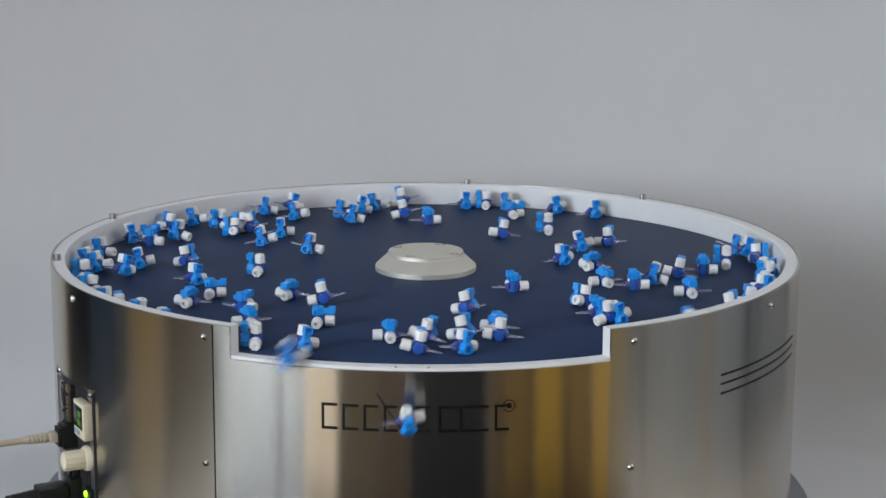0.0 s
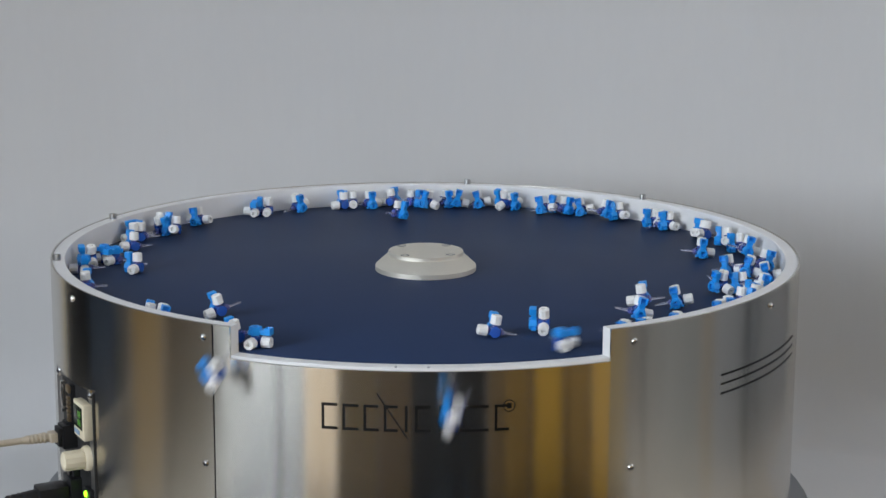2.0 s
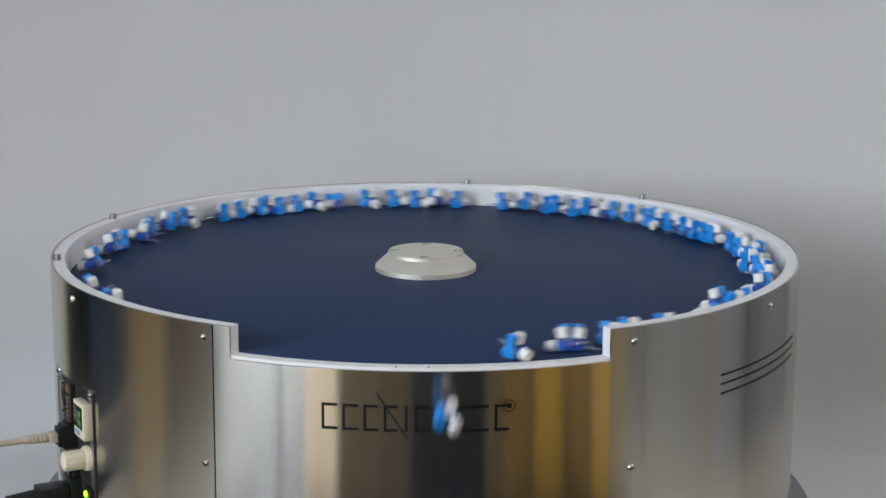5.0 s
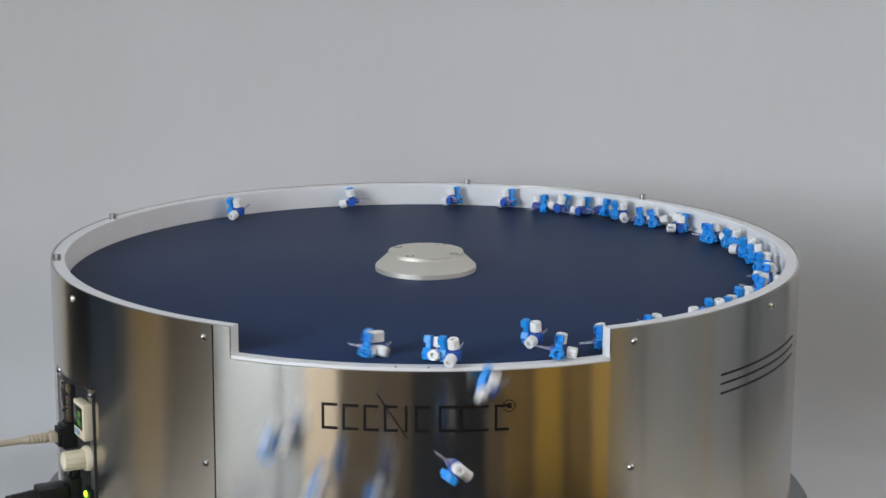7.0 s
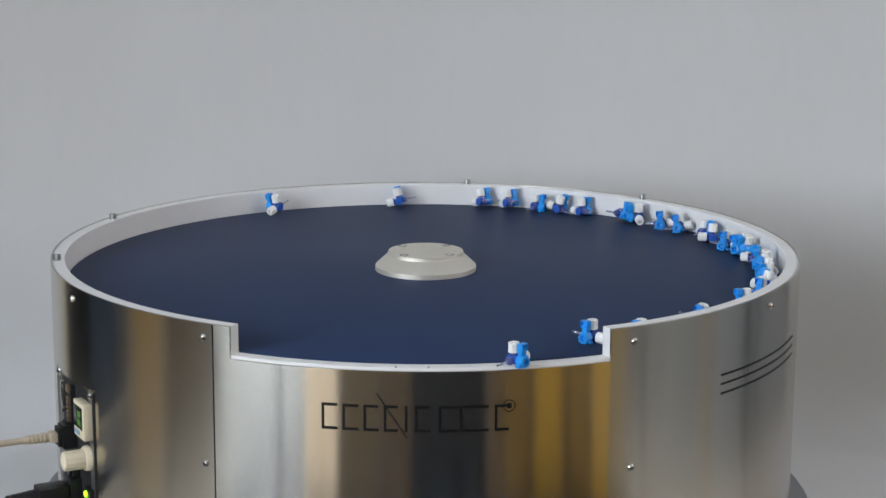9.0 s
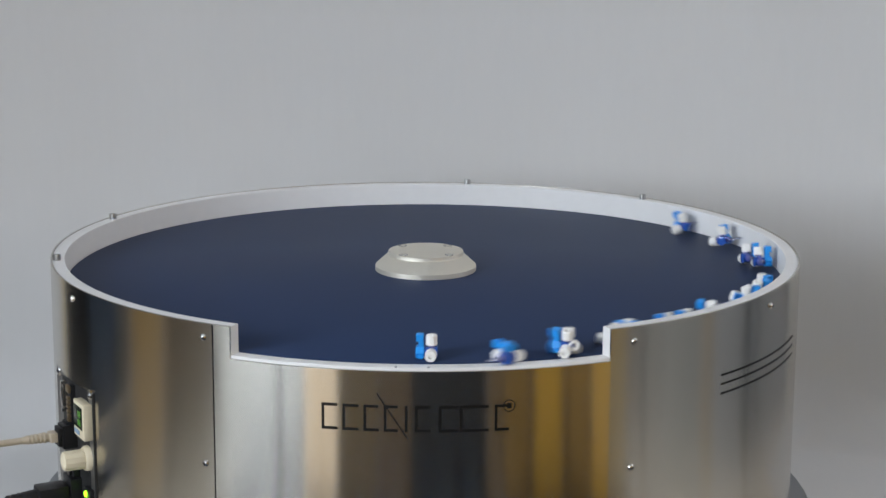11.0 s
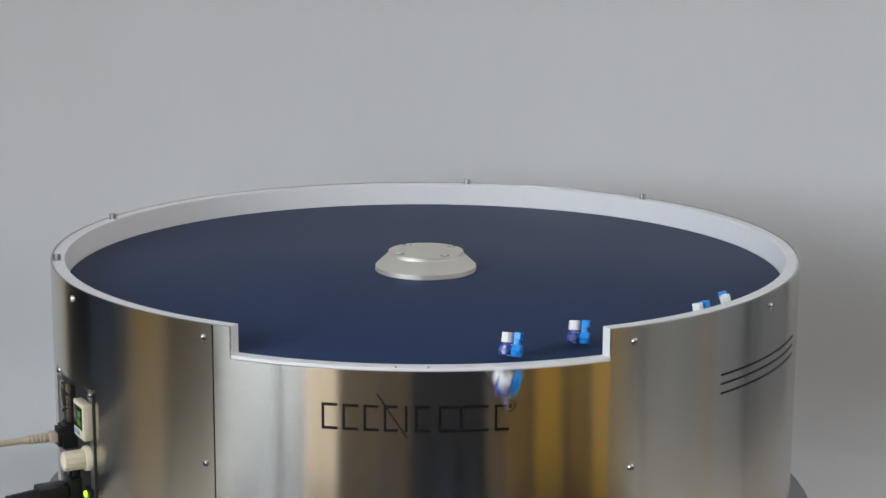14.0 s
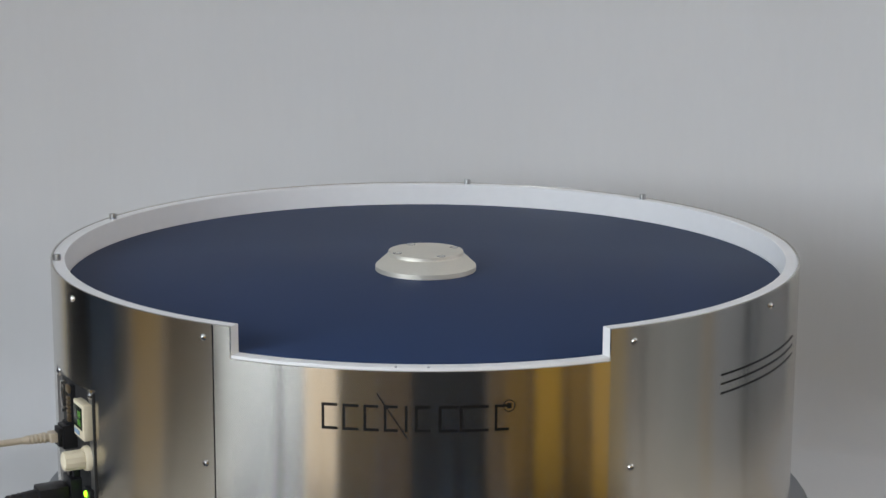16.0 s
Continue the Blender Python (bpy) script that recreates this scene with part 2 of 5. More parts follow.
        tagged(ob, kind="structure")
    # more added panels, on the walls, toned for the steel's mirrored bands
    for y0, y1, mat in ((-1.78, -0.95, GREYW), (-0.92, -0.36, GREYW), (-0.33, -0.10, TAUPE), (0.585, 0.665, DARKW)):
        strip("east", y0, y1, mat, z1=0.74)
    strip("north", -2.3, -1.28, DARKW)
    strip("north", -1.25, -0.85, PALE)


room()


# ---- the feeder ----
R_OUT, R_IN = 0.350, 0.3369
DISC_Z, LOW_Z = RIM - 0.0226, RIM - 0.0234
NOTCH_A, NOTCH_B = -116.25, -65.25      # the open front, in degrees round the bowl
PLATE_Z = RIM - 0.24


def on_shell(a, z, r=R_OUT):
    """A pose on the shell's outside at a degrees: +z points outwards, +y up."""
    a = radians(a)
    m = Matrix(((-math.sin(a), 0, math.cos(a)), (math.cos(a), 0, math.sin(a)), (0, 1, 0))).to_4x4()
    m.translation = (r * math.cos(a), r * math.sin(a), z)
    return m


def shell_piece(a0, a1, top, steps):
    t = 0.0016
    return lathe([(R_OUT - t, PLATE_Z), (R_OUT, PLATE_Z), (R_OUT, top - 0.0004), (R_OUT - 0.0004, top), (R_OUT - t, top)], steps, a0, a1)


def ink_bar(a0, a1, z0, z1, lift=0.00025):
    """A thin printed patch lying on the shell."""
    steps = max(1, int(abs(a1 - a0) / 1.5))
    return lathe([(R_OUT + 0.00002, z0), (R_OUT + lift, z0), (R_OUT + lift, z1), (R_OUT + 0.00002, z1)], steps, a0, a1)


def socket_screw(parent, m, r=0.0035, h=0.006, name="screw"):
    """A cylinder head with a knurled flank and an open hexagon socket."""
    bm = bmesh.new()
    rings = []
    for q, z, teeth in ((0.96, 0.0, 0), (1.0, 0.0004, 0.07), (1.0, h - 0.0008, 0.07), (0.92, h, 0), (0.58, h, 0), (0.55, h - 0.003, 0)):
        rings.append([bm.verts.new((r * q * (1 - teeth * (k % 2)) * math.cos(k * math.tau / 24), r * q * (1 - teeth * (k % 2)) * math.sin(k * math.tau / 24), z)) for k in range(24)])
    for p, q in zip(rings, rings[1:]):
        for k in range(24):
            bm.faces.new((p[k], p[(k + 1) % 24], q[(k + 1) % 24], q[k]))
    bm.faces.new(rings[0])
    ob = part(name, bm, BOLT, parent, at=m, smooth=25)
    part("socket", rod(r * 0.54, r * 0.54, 0.0003, 6, 0, None, Matrix.Translation((0, 0, h - 0.0029))), DARKHOLE, ob)
    return ob


def cross_screw(parent, m, r=0.0030):
    bm = lathe([(0.0001, -0.0004), (r, -0.0004), (r, 0.0003), (r * 0.8, 0.0014), (r * 0.45, 0.0021), (0.0001, 0.0023)], 16)
    ob = part("screw", bm, SCREW, parent, at=m)
    # slot drawn as a raised near-black cross, its shade only in the colour
    slot = box(-r * 0.55, r * 0.55, -0.0004, 0.0004, 0.0021, 0.00245)
    box(-0.0004, 0.0004, -r * 0.55, r * 0.55, 0.0021, 0.00245, 0, slot)
    part("cross_slot", slot, DARKHOLE, ob)
    return ob


PANEL_OFF = 0.3457                      # the flat control panel lies on a chord of the shell


def on_panel(u, v, off=0.0):
    """A pose on the control panel: x along it, y up, z outwards; v counts from the rim."""
    a = radians(-153.0)
    m = Matrix(((-math.sin(a), 0, math.cos(a)), (math.cos(a), 0, math.sin(a)), (0, 1, 0))).to_4x4()
    m.translation = Vector((math.cos(a), math.sin(a), 0)) * (PANEL_OFF + off) + Vector((-math.sin(a), math.cos(a), 0)) * u + Vector((0, 0, RIM + v))
    return m


def control_panel(body):
    plate = part("control_panel", box(-0.0546, 0.0546, -0.078, 0.078, -0.002, 0.0), PANEL, body, "dull steel connector panel", on_panel(0, -0.1615))
    y0 = -0.1615

    def item(name, bm, mat, u, v, label="", off=0.0):
        return part(name, bm, mat, plate, label, Matrix.Translation((u, v - y0, off)))

    part("panel_edge", box(0.0538, 0.0552, -0.078, 0.0745, -0.001, 0.0012), DARKHOLE, plate)
    # bright top edge between its two screws
    ends = Vector((-0.043, -0.0905 - y0, 0.0016)), Vector((0.0535, -0.0850 - y0, 0.0016))
    part("top_rail", rod(0.0010, 0.0010, (ends[1] - ends[0]).length, 10, 0, None, Matrix.Translation(ends[0]) @ along(ends[1] - ends[0])), SCREW, plate, "bright metal rail")
    for u, v, r in ((-0.043, -0.0908, 0.0046), (0.048, -0.0900, 0.0038)):
        m = Matrix.Translation((u, v - y0, 0))
        ob = part("panel_screw", lathe([(0.0001, -0.0004), (r, -0.0004), (r, 0.0014), (r * 0.8, 0.0026), (r * 0.3, 0.0031), (0.0001, 0.0032)], 18), SCREW, plate, at=m)
        part("cross_slot", box(-r * 0.5, r * 0.5, -0.0005, 0.0005, 0.0029, 0.0034), DARKHOLE, ob)
    # serial connector: flanged metal shell with a dark insert and two jack posts
    d = box(-0.0062, 0.0062, -0.0155, 0.0155, 0, 0.0012, 0.0004)
    box(-0.0042, 0.0042, -0.0090, 0.0090, 0.0012, 0.0062, 0.0012, d)
    for y in (-0.0125, 0.0125):
        rod(0.0024, 0.0024, 0.0050, 6, 0.0003, d, Matrix.Translation((0, y, 0.0012)))
    item("serial_connector", d, SCREW, -0.022, -0.108, "metal serial connector")
    # ribbed terminal block
    b = box(-0.0045, 0.0045, -0.0190, 0.0190, 0, 0.0060, 0.0006)
    item("terminal_block", b, BLACKP, 0.003, -0.110, "dark ribbed terminal block")
    b = box(-0.0046, 0.0046, 0.0120, 0.0185, 0.0060, 0.0082, 0.0005)
    for k in range(7):
        y = -0.0170 + 0.00400 * k
        box(-0.0030, 0.0036, y - 0.0012, y + 0.0012, 0.0060, 0.0085, 0.0003, b)
    item("terminal_screws", b, BRASS, 0.003, -0.110, "bronze terminal screws")
    # small display in a white bezel
    bez = box(-0.0145, 0.0145, -0.0160, 0.0160, 0, 0.0085, 0.0015)
    item("display_bezel", bez, IVORY, 0.036, -0.1140, "white display bezel")
    item("display_screen", box(-0.0118, 0.0112, -0.0070, 0.0128, 0.0086, 0.0090, 0.0001), LCD, 0.036, -0.1140)
    for y0_ in (-0.0040, 0.0035):
        digits = box(0.0004, 0.0022, y0_, y0_ + 0.0055, 0.0091, 0.0093)
        for x in (0.0034, 0.0062):
            box(x, x + 0.0018, y0_, y0_ + 0.0055, 0.0091, 0.0093, 0, digits)
        item("display_digits", digits, LCDGREEN, 0.036, -0.1140)
    item("display_keys", box(-0.0105, 0.0030, -0.0130, -0.0090, 0.0086, 0.0092, 0.0001), LABEL, 0.036, -0.1140)
    # network socket
    sock = box(-0.0075, 0.0085, -0.0105, 0.0105, 0, 0.0150, 0.0008)
    box(-0.0060, 0.0070, 0.0105, 0.0130, 0.0010, 0.0110, 0.0005, sock)
    box(-0.0060, 0.0070, -0.0085, 0.0085, 0.0150, 0.0185, 0.0008, sock)
    item("network_socket", sock, BLACKP, 0.001, -0.1370, "black network socket")
    # turning knob on a collar
    col = lathe([(0.0001, 0.0), (0.0112, 0.0), (0.0112, 0.0035), (0.0100, 0.0052), (0.0001, 0.0052)], 28)
    item("knob_collar", col, IVORY, 0.036, -0.1495, "round ivory knob collar")
    knob = bmesh.new()
    rings = []
    for r, z in ((0.0080, 0.0052), (0.0089, 0.0060), (0.0089, 0.0200), (0.0082, 0.0230), (0.0060, 0.0240)):
        rings.append([knob.verts.new((r * (1 - 0.07 * (k % 2)) * math.cos(k * math.tau / 24), r * (1 - 0.07 * (k % 2)) * math.sin(k * math.tau / 24), z)) for k in range(24)])
    for p, q in zip(rings, rings[1:]):
        for k in range(24):
            knob.faces.new((p[k], p[(k + 1) % 24], q[(k + 1) % 24], q[k]))
    knob.faces.new(rings[0])
    knob.faces.new(rings[-1])
    item("knob", knob, IVORY, 0.036, -0.1495, "fluted ivory knob")
    # power inlet and lit rocker
    inlet = box(-0.0120, 0.0120, -0.0130, 0.0130, 0, 0.0120, 0.0012)
    box(-0.0080, 0.0080, 0.0130, 0.0240, 0, 0.0080, 0.0008, inlet)
    box(-0.0030, 0.0030, 0.0135, 0.0235, 0.0080, 0.0105, 0.0006, inlet)
    item("power_inlet", inlet, BLACKP, 0.006, -0.1860, "black power inlet")
    item("rocker", box(-0.0080, 0.0080, -0.0060, 0.0060, 0, 0.0040, 0.0008), BLACKP, 0.040, -0.1815, "black rocker with a green light")
    item("rocker_light", lathe([(0.0001, 0.0), (0.0030, 0.0), (0.0026, 0.0014), (0.0001, 0.0018)], 16), LED, 0.0365, -0.1815, "green lit lamp", 0.0040)
    item("status_light", lathe([(0.0001, 0.0), (0.0020, 0.0), (0.0016, 0.0010), (0.0001, 0.0013)], 12), LCDGREEN, 0.0450, -0.1815, "dim green lamp", 0.0040)
    for u, v in ((-0.019, -0.1285), (0.009, -0.1555), (0.012, -0.1290)):
        item("panel_pin", rod(0.0014, 0.0014, 0.0020, 10, 0.0003), SCREW, u, v)
    # cables run straight out from the panel and droop
    def run(u, v, offs, drops, swing=0.0):
        return [on_panel(u + swing * i, v + d, o).translation for i, (o, d) in enumerate(zip(offs, drops))]

    lead = new("network_cable")
    tagged(lead, "beige network cable plugged into the feeder panel", "cable")
    part("cord", tube(run(0.001, -0.1370, (0.046, 0.07, 0.10, 0.14, 0.20, 0.30, 0.42), (0, 0, -0.0005, -0.002, -0.006, -0.018, -0.045)), 0.0030, 12), CABLE, lead)
    boot = rod(0.0044, 0.0034, 0.026, 14, 0.0005)
    for k in range(5):
        rod(0.0049 - 0.0002 * k, 0.0049 - 0.0002 * k, 0.0020, 14, 0.0004, boot, Matrix.Translation((0, 0, 0.006 + 0.0036 * k)))
    part("boot", boot, CABLE, lead, "ribbed strain relief", on_panel(0.001, -0.1370, 0.0225))
    part("plug", box(-0.0058, 0.0058, -0.0042, 0.0042, 0.0186, 0.0250, 0.0006), CABLE, lead, "clear plug", on_panel(0.001, -0.1370))
    power = new("power_cable")
    tagged(power, "black power cord with a moulded plug", "cable")
    plug = box(-0.0110, 0.0110, -0.0090, 0.0090, 0.0122, 0.0400, 0.0035)
    rod(0.0080, 0.0050, 0.0280, 14, 0.001, plug, Matrix.Translation((0, -0.001, 0.0390)))
    for k in range(5):
        rod(0.0074 - 0.0004 * k, 0.0074 - 0.0004 * k, 0.0028, 14, 0.0005, plug, Matrix.Translation((0, -0.001, 0.044 + 0.0048 * k)))
    part("plug", plug, BLACKP, power, "moulded black plug", on_panel(0.006, -0.1880))
    part("cord", tube(run(0.006, -0.1890, (0.066, 0.09, 0.12, 0.15, 0.18, 0.22, 0.30, 0.45), (0, -0.002, -0.012, -0.040, -0.085, -0.125, -0.1375, -0.1375)), 0.0036, 12), BLACKP, power)


def build_feeder():
    body = new("rotary_feeder")
    tagged(body, "round brushed steel rotary parts feeder with a navy disc", "parts feeder")
    gap = 0.12
    top = RIM + 0.0004
    # shell: a lowered front between two full-height sheets
    front = shell_piece(NOTCH_A, NOTCH_B, LOW_Z - 0.0024, 34)
    part("front_panel", front, STEEL, body)
    part("corner_panel", shell_piece(-118.9 + gap, NOTCH_A - 0.001, top, 3), STEEL, body)
    part("side_panel", shell_piece(NOTCH_B + 0.001, 118.0, top, 120), STEEL, body)
    part("side_panel", shell_piece(118.0 + gap, 198.0, top, 60), STEEL, body)
    part("side_panel", shell_piece(216.0, 360 - 118.9 - gap, top, 24), STEEL, body)
    # near-black strip behind the joint, in place of the gap's shade
    part("seam", lathe([(R_OUT - 0.0017, LOW_Z - 0.012), (R_OUT - 0.0011, LOW_Z - 0.012), (R_OUT - 0.0011, RIM - 0.0006), (R_OUT - 0.0017, RIM - 0.0006)], 2, -119.0, -118.8), DARKHOLE, body)
    bridge = lathe([(R_OUT - 0.0016, RIM - 0.0870), (R_OUT, RIM - 0.0870), (R_OUT, top), (R_OUT - 0.0016, top)], 16, 198.0, 216.0)
    part("side_panel", bridge, STEEL, body)
    control_panel(body)
    part("inner_shell", lathe([(R_OUT - 0.006, PLATE_Z), (R_OUT - 0.002, PLATE_Z), (R_OUT - 0.002, LOW_Z - 0.006), (R_OUT - 0.006, LOW_Z - 0.006)], 96), DARKHOLE, body)
    # white rim: full height but for the front, where it is cut down to the disc
    e = 0.0006
    high = [(R_IN, LOW_Z - 0.012), (R_OUT - 0.0018, LOW_Z - 0.012), (R_OUT - 0.0018, RIM - e), (R_OUT - 0.0018 - e, RIM), (R_IN + e, RIM), (R_IN, RIM - e)]
    part("rim", lathe(high, 210, NOTCH_B, 360 + NOTCH_A), PLASTIC, body, "white plastic rim cut away at the front")
    low = [(R_IN, LOW_Z - 0.012), (R_OUT - 0.0018, LOW_Z - 0.012), (R_OUT - 0.0018, LOW_Z - e), (R_OUT - 0.0018 - e, LOW_Z), (R_IN + e, LOW_Z), (R_IN, LOW_Z - e)]
    part("lip", lathe(low, 34, NOTCH_A + 0.02, NOTCH_B - 0.02), PLASTIC, body, "low white plastic lip of the outlet")
    part("base_plate", lathe([(0.0001, PLATE_Z - 0.014), (0.369, PLATE_Z - 0.014), (0.371, PLATE_Z - 0.012), (0.371, PLATE_Z - 0.003), (0.369, PLATE_Z), (0.0001, PLATE_Z)], 96), BASE, body)
    for a in (45, 135, 225, 315):
        x, y = 0.31 * math.cos(radians(a)), 0.31 * math.sin(radians(a))
        part("foot", rod(0.022, 0.018, PLATE_Z - 0.014, 20, 0.002), BLACKP, body, at=pose(x, y, 0.0))
    # turning disc with its hub
    disc = part("disc", lathe([(0.0001, DISC_Z - 0.006), (R_IN - 0.0012, DISC_Z - 0.006), (R_IN - 0.0008, DISC_Z - 0.0004), (R_IN - 0.0014, DISC_Z), (0.0001, DISC_Z)], 160), DISC, body, "navy blue belt disc with a satin sheen")
    z = DISC_Z
    part("hub", lathe([(0.0001, z - 0.002), (0.0468, z - 0.002), (0.0476, z - 0.0001), (0.0480, z + 0.0002), (0.0480, z + 0.0046), (0.0477, z + 0.0049), (0.0374, z + 0.0144),
                       (0.0370, z + 0.0146), (0.0358, z + 0.0147), (0.0357, z + 0.0150), (0.0357, z + 0.0180), (0.0354, z + 0.0184), (0.0348, z + 0.0185), (0.0001, z + 0.0185)], 96),
         ALU, disc, "conical matt aluminium hub", smooth=20)
    for a in (62, 152, 242, 332):
        x, y = 0.0305 * math.cos(radians(a)), 0.0305 * math.sin(radians(a))
        m = pose(x, y, z + 0.0174)
        # near-black ring in place of the shaded hole round the head
        part("hub_screw", lathe([(0.0001, 0.0009), (0.0024, 0.0009), (0.0024, 0.0012), (0.0042, 0.0012), (0.0042, -0.002), (0.0001, -0.002)], 20), DARKHOLE, disc, at=m)
        part("hub_screw_head", lathe([(0.0016, 0.0008), (0.0016, 0.0013), (0.0032, 0.0014), (0.0036, 0.0012), (0.0036, 0.0008)], 20), SCREW, disc, at=m)
    # rim screws
    for a, r in ((82.2, 0.3425), (46.9, 0.3425), (158.0, 0.3425), (-168.5, 0.3440)):
        x, y = r * math.cos(radians(a)), r * math.sin(radians(a))
        socket_screw(body, pose(x, y, RIM - 0.0008, 0, 0, a), 0.0035, 0.0062, "rim_screw")
    for a, z in ((-120.4, -0.0114), (-120.4, -0.1165), (-150.5, -0.0114), (-61.7, -0.0119), (-61.7, -0.1168), (-32.3, -0.0118), (2, -0.0118)):
        cross_screw(body, on_shell(a, RIM + z))
    for a in (-93.8, -89.6):
        part("lip_pin", rod(0.0012, 0.0012, 0.0004, 10), BASE, body, at=pose((R_OUT - 0.003) * math.cos(radians(a)), (R_OUT - 0.003) * math.sin(radians(a)), LOW_Z))
    # three fine printed lines
    for z in (-0.0562, -0.0640, -0.0722):
        part("printed_line", ink_bar(-45.4, -19.9, RIM + z - 0.0009, RIM + z + 0.0009), INK, body)
    # maker's mark as plain shapes: open blocks, a slash and a ring
    zt, zb = RIM - 0.0534, RIM - 0.0748
    for a0, wide in ((-103.4, 2.1), (-100.65, 2.1), (-97.9, 1.95), (-95.3, 1.8), (-92.6, 0.3), (-91.3, 2.0), (-88.3, 2.45), (-85.6, 3.75), (-81.1, 1.9)):
        a1 = a0 + wide
        bars = [(a0, a0 + 0.36, zb, zt)]
        if wide > 1:
            bars += [(a0 + 0.36, a1, zt - 0.0023, zt), (a0 + 0.36, a1, zb, zb + 0.0023)]
        for q0, q1, u0, u1 in bars:
            part("mark_bar", ink_bar(q0, q1, u0, u1), INK, body)
    slash = bmesh.new()
    for i in range(24):
        f0, f1 = i / 24, (i + 1) / 24
        sub = ink_bar(-96.2 + 4.0 * f0, -96.2 + 4.0 * f1, RIM - 0.0442 - 0.0365 * f1, RIM - 0.0436 - 0.0365 * f0)
        joined(sub, slash, Matrix())
    part("mark_slash", slash, INK, body)
    ring = lathe([(0.0042, 0.0), (0.0050, 0.0), (0.0050, 0.0003), (0.0042, 0.0003)], 24)
    box(-0.0018, 0.0018, -0.0022, 0.0022, 0, 0.0003, 0, ring)
    part("mark_ring", ring, INK, body, at=on_shell(-79.2, RIM - 0.0548))
    return body, disc


FEEDER, TURNTABLE = build_feeder()


# ---- the stopcocks ----
def knurled(r, z0, z1, m, bm):
    """A screw cap: a plain collar, eight shallow flats above it, a crisp chamfer and a blind hole in its end."""
    sides = 24
    own = bmesh.new()
    rings = []
    for q, z, flat in ((0.86, z0, 0), (0.99, z0 + 0.0004, 0), (0.99, z0 + 0.0016, 0), (0.97, z0 + 0.0019, 0.075), (0.96, z1 - 0.0005, 0.075),
                       (0.88, z1, 0.06), (0.42, z1, 0), (0.36, z1 - 0.0030, 0)):
        rings.append([own.verts.new((r * q * (1 - flat * (k % 3 == 0)) * math.cos(k * math.tau / sides),
                                     r * q * (1 - flat * (k % 3 == 0)) * math.sin(k * math.tau / sides), z)) for k in range(sides)])
    for a, b in zip(rings, rings[1:]):
        for k in range(sides):
            own.faces.new((a[k], a[(k + 1) % sides], b[(k + 1) % sides], b[k]))
    own.faces.new(rings[0])
    own.faces.new(rings[-1])
    return joined(own, bm, m)


def lever_shape():
    """A six-sided boss with a deep socket, a waisted arm that flares to a hollow block, and two short pointers."""
    lever = lathe([(0.0027, 0.0020), (0.0027, 0.0070), (0.0046, 0.0070), (0.0054, 0.0062), (0.0054, 0.0006), (0.0049, 0.0), (0.0001, 0.0), (0.0001, 0.0020)], 6)
    bmesh.ops.transform(lever, matrix=Matrix.Translation((0.0034, 0, 0)) @ along((1, 0, 0)), verts=lever.verts)
    arm = box(0.0040, 0.0084, -0.0026, 0.0026, 0.0036, 0.0106, 0.0005)
    for v in arm.verts:
        if v.co.z > 0.008:
            v.co.y *= 1.12
    joined(arm, lever, Matrix())
    # the flared end, hollowed from its outer face
    end = box(0.0042, 0.0100, -0.0035, 0.0035, 0.0088, 0.0146)
    bmesh.ops.bevel(end, geom=end.edges[:], offset=0.0004, segments=1, affect="EDGES")
    outer = [f for f in end.faces if f.normal.x > 0.99]
    bmesh.ops.inset_individual(end, faces=outer, thickness=0.0011, depth=0.0)
    for f in outer:
        for v in f.verts:
            v.co.x -= 0.0026
    joined(end, lever, Matrix())
    for y in (-1, 1):
        stub = box(0.0042, 0.0082, -0.0018, 0.0018, 0.0, 0.0072, 0.0004)
        for v in stub.verts:
            if v.co.z > 0.005:
                v.co.y *= 0.45
        joined(stub, lever, Matrix.Rotation(radians(-120 * y), 4, "X"))
    return lever


def build_stopcock():
    """Handle axis along +x, ports in the plane x = -2 mm: caps along +z and +y, the bare tip along -y."""
    thing = new("stopcock")
    tagged(thing, "small blue plastic stopcock with two white caps", "stopcock", "stopcocks in the feeder")
    body = rod(0.0040, 0.0040, 0.0105, 16, 0.0006, None, Matrix.Translation((-0.0070, 0, 0)) @ along((1, 0, 0)))
    rod(0.0046, 0.0046, 0.0012, 16, 0.0003, body, Matrix.Translation((-0.0068, 0, 0)) @ along((1, 0, 0)))
    part("body", body, NAVYCLEAR, thing, "translucent violet blue body")
    for d in ((0, 0, 1), (0, 1, 0), (0, -1, 0)):
        port = rod(0.0027, 0.0024, 0.0080, 12, 0, None, Matrix.Translation((-0.0020, 0, 0)) @ along(d))
        rod(0.0035, 0.0035, 0.0007, 12, 0, port, Matrix.Translation((-0.0020, 0, 0)) @ along(d) @ Matrix.Translation((0, 0, 0.0052)))
        part("port", port, VIOLET, thing, "clear violet port")
    part("lever", lever_shape(), BLUE, thing, "bright blue turning lever", smooth=25)
    for d in ((0, 0, 1), (0, 1, 0)):
        part("cap", knurled(0.0047, 0.0060, 0.0139, Matrix.Translation((-0.0020, 0, 0)) @ along(d), bmesh.new()), CAP, thing, "white screw cap", smooth=25)
    tip = rod(0.0013, 0.0008, 0.0130, 10, 0.0002, None, Matrix.Translation((-0.0020, -0.0068, 0)) @ along((0, -1, 0)))
    part("tip", tip, CLEAR, thing, "clear thin tip")
    return thing


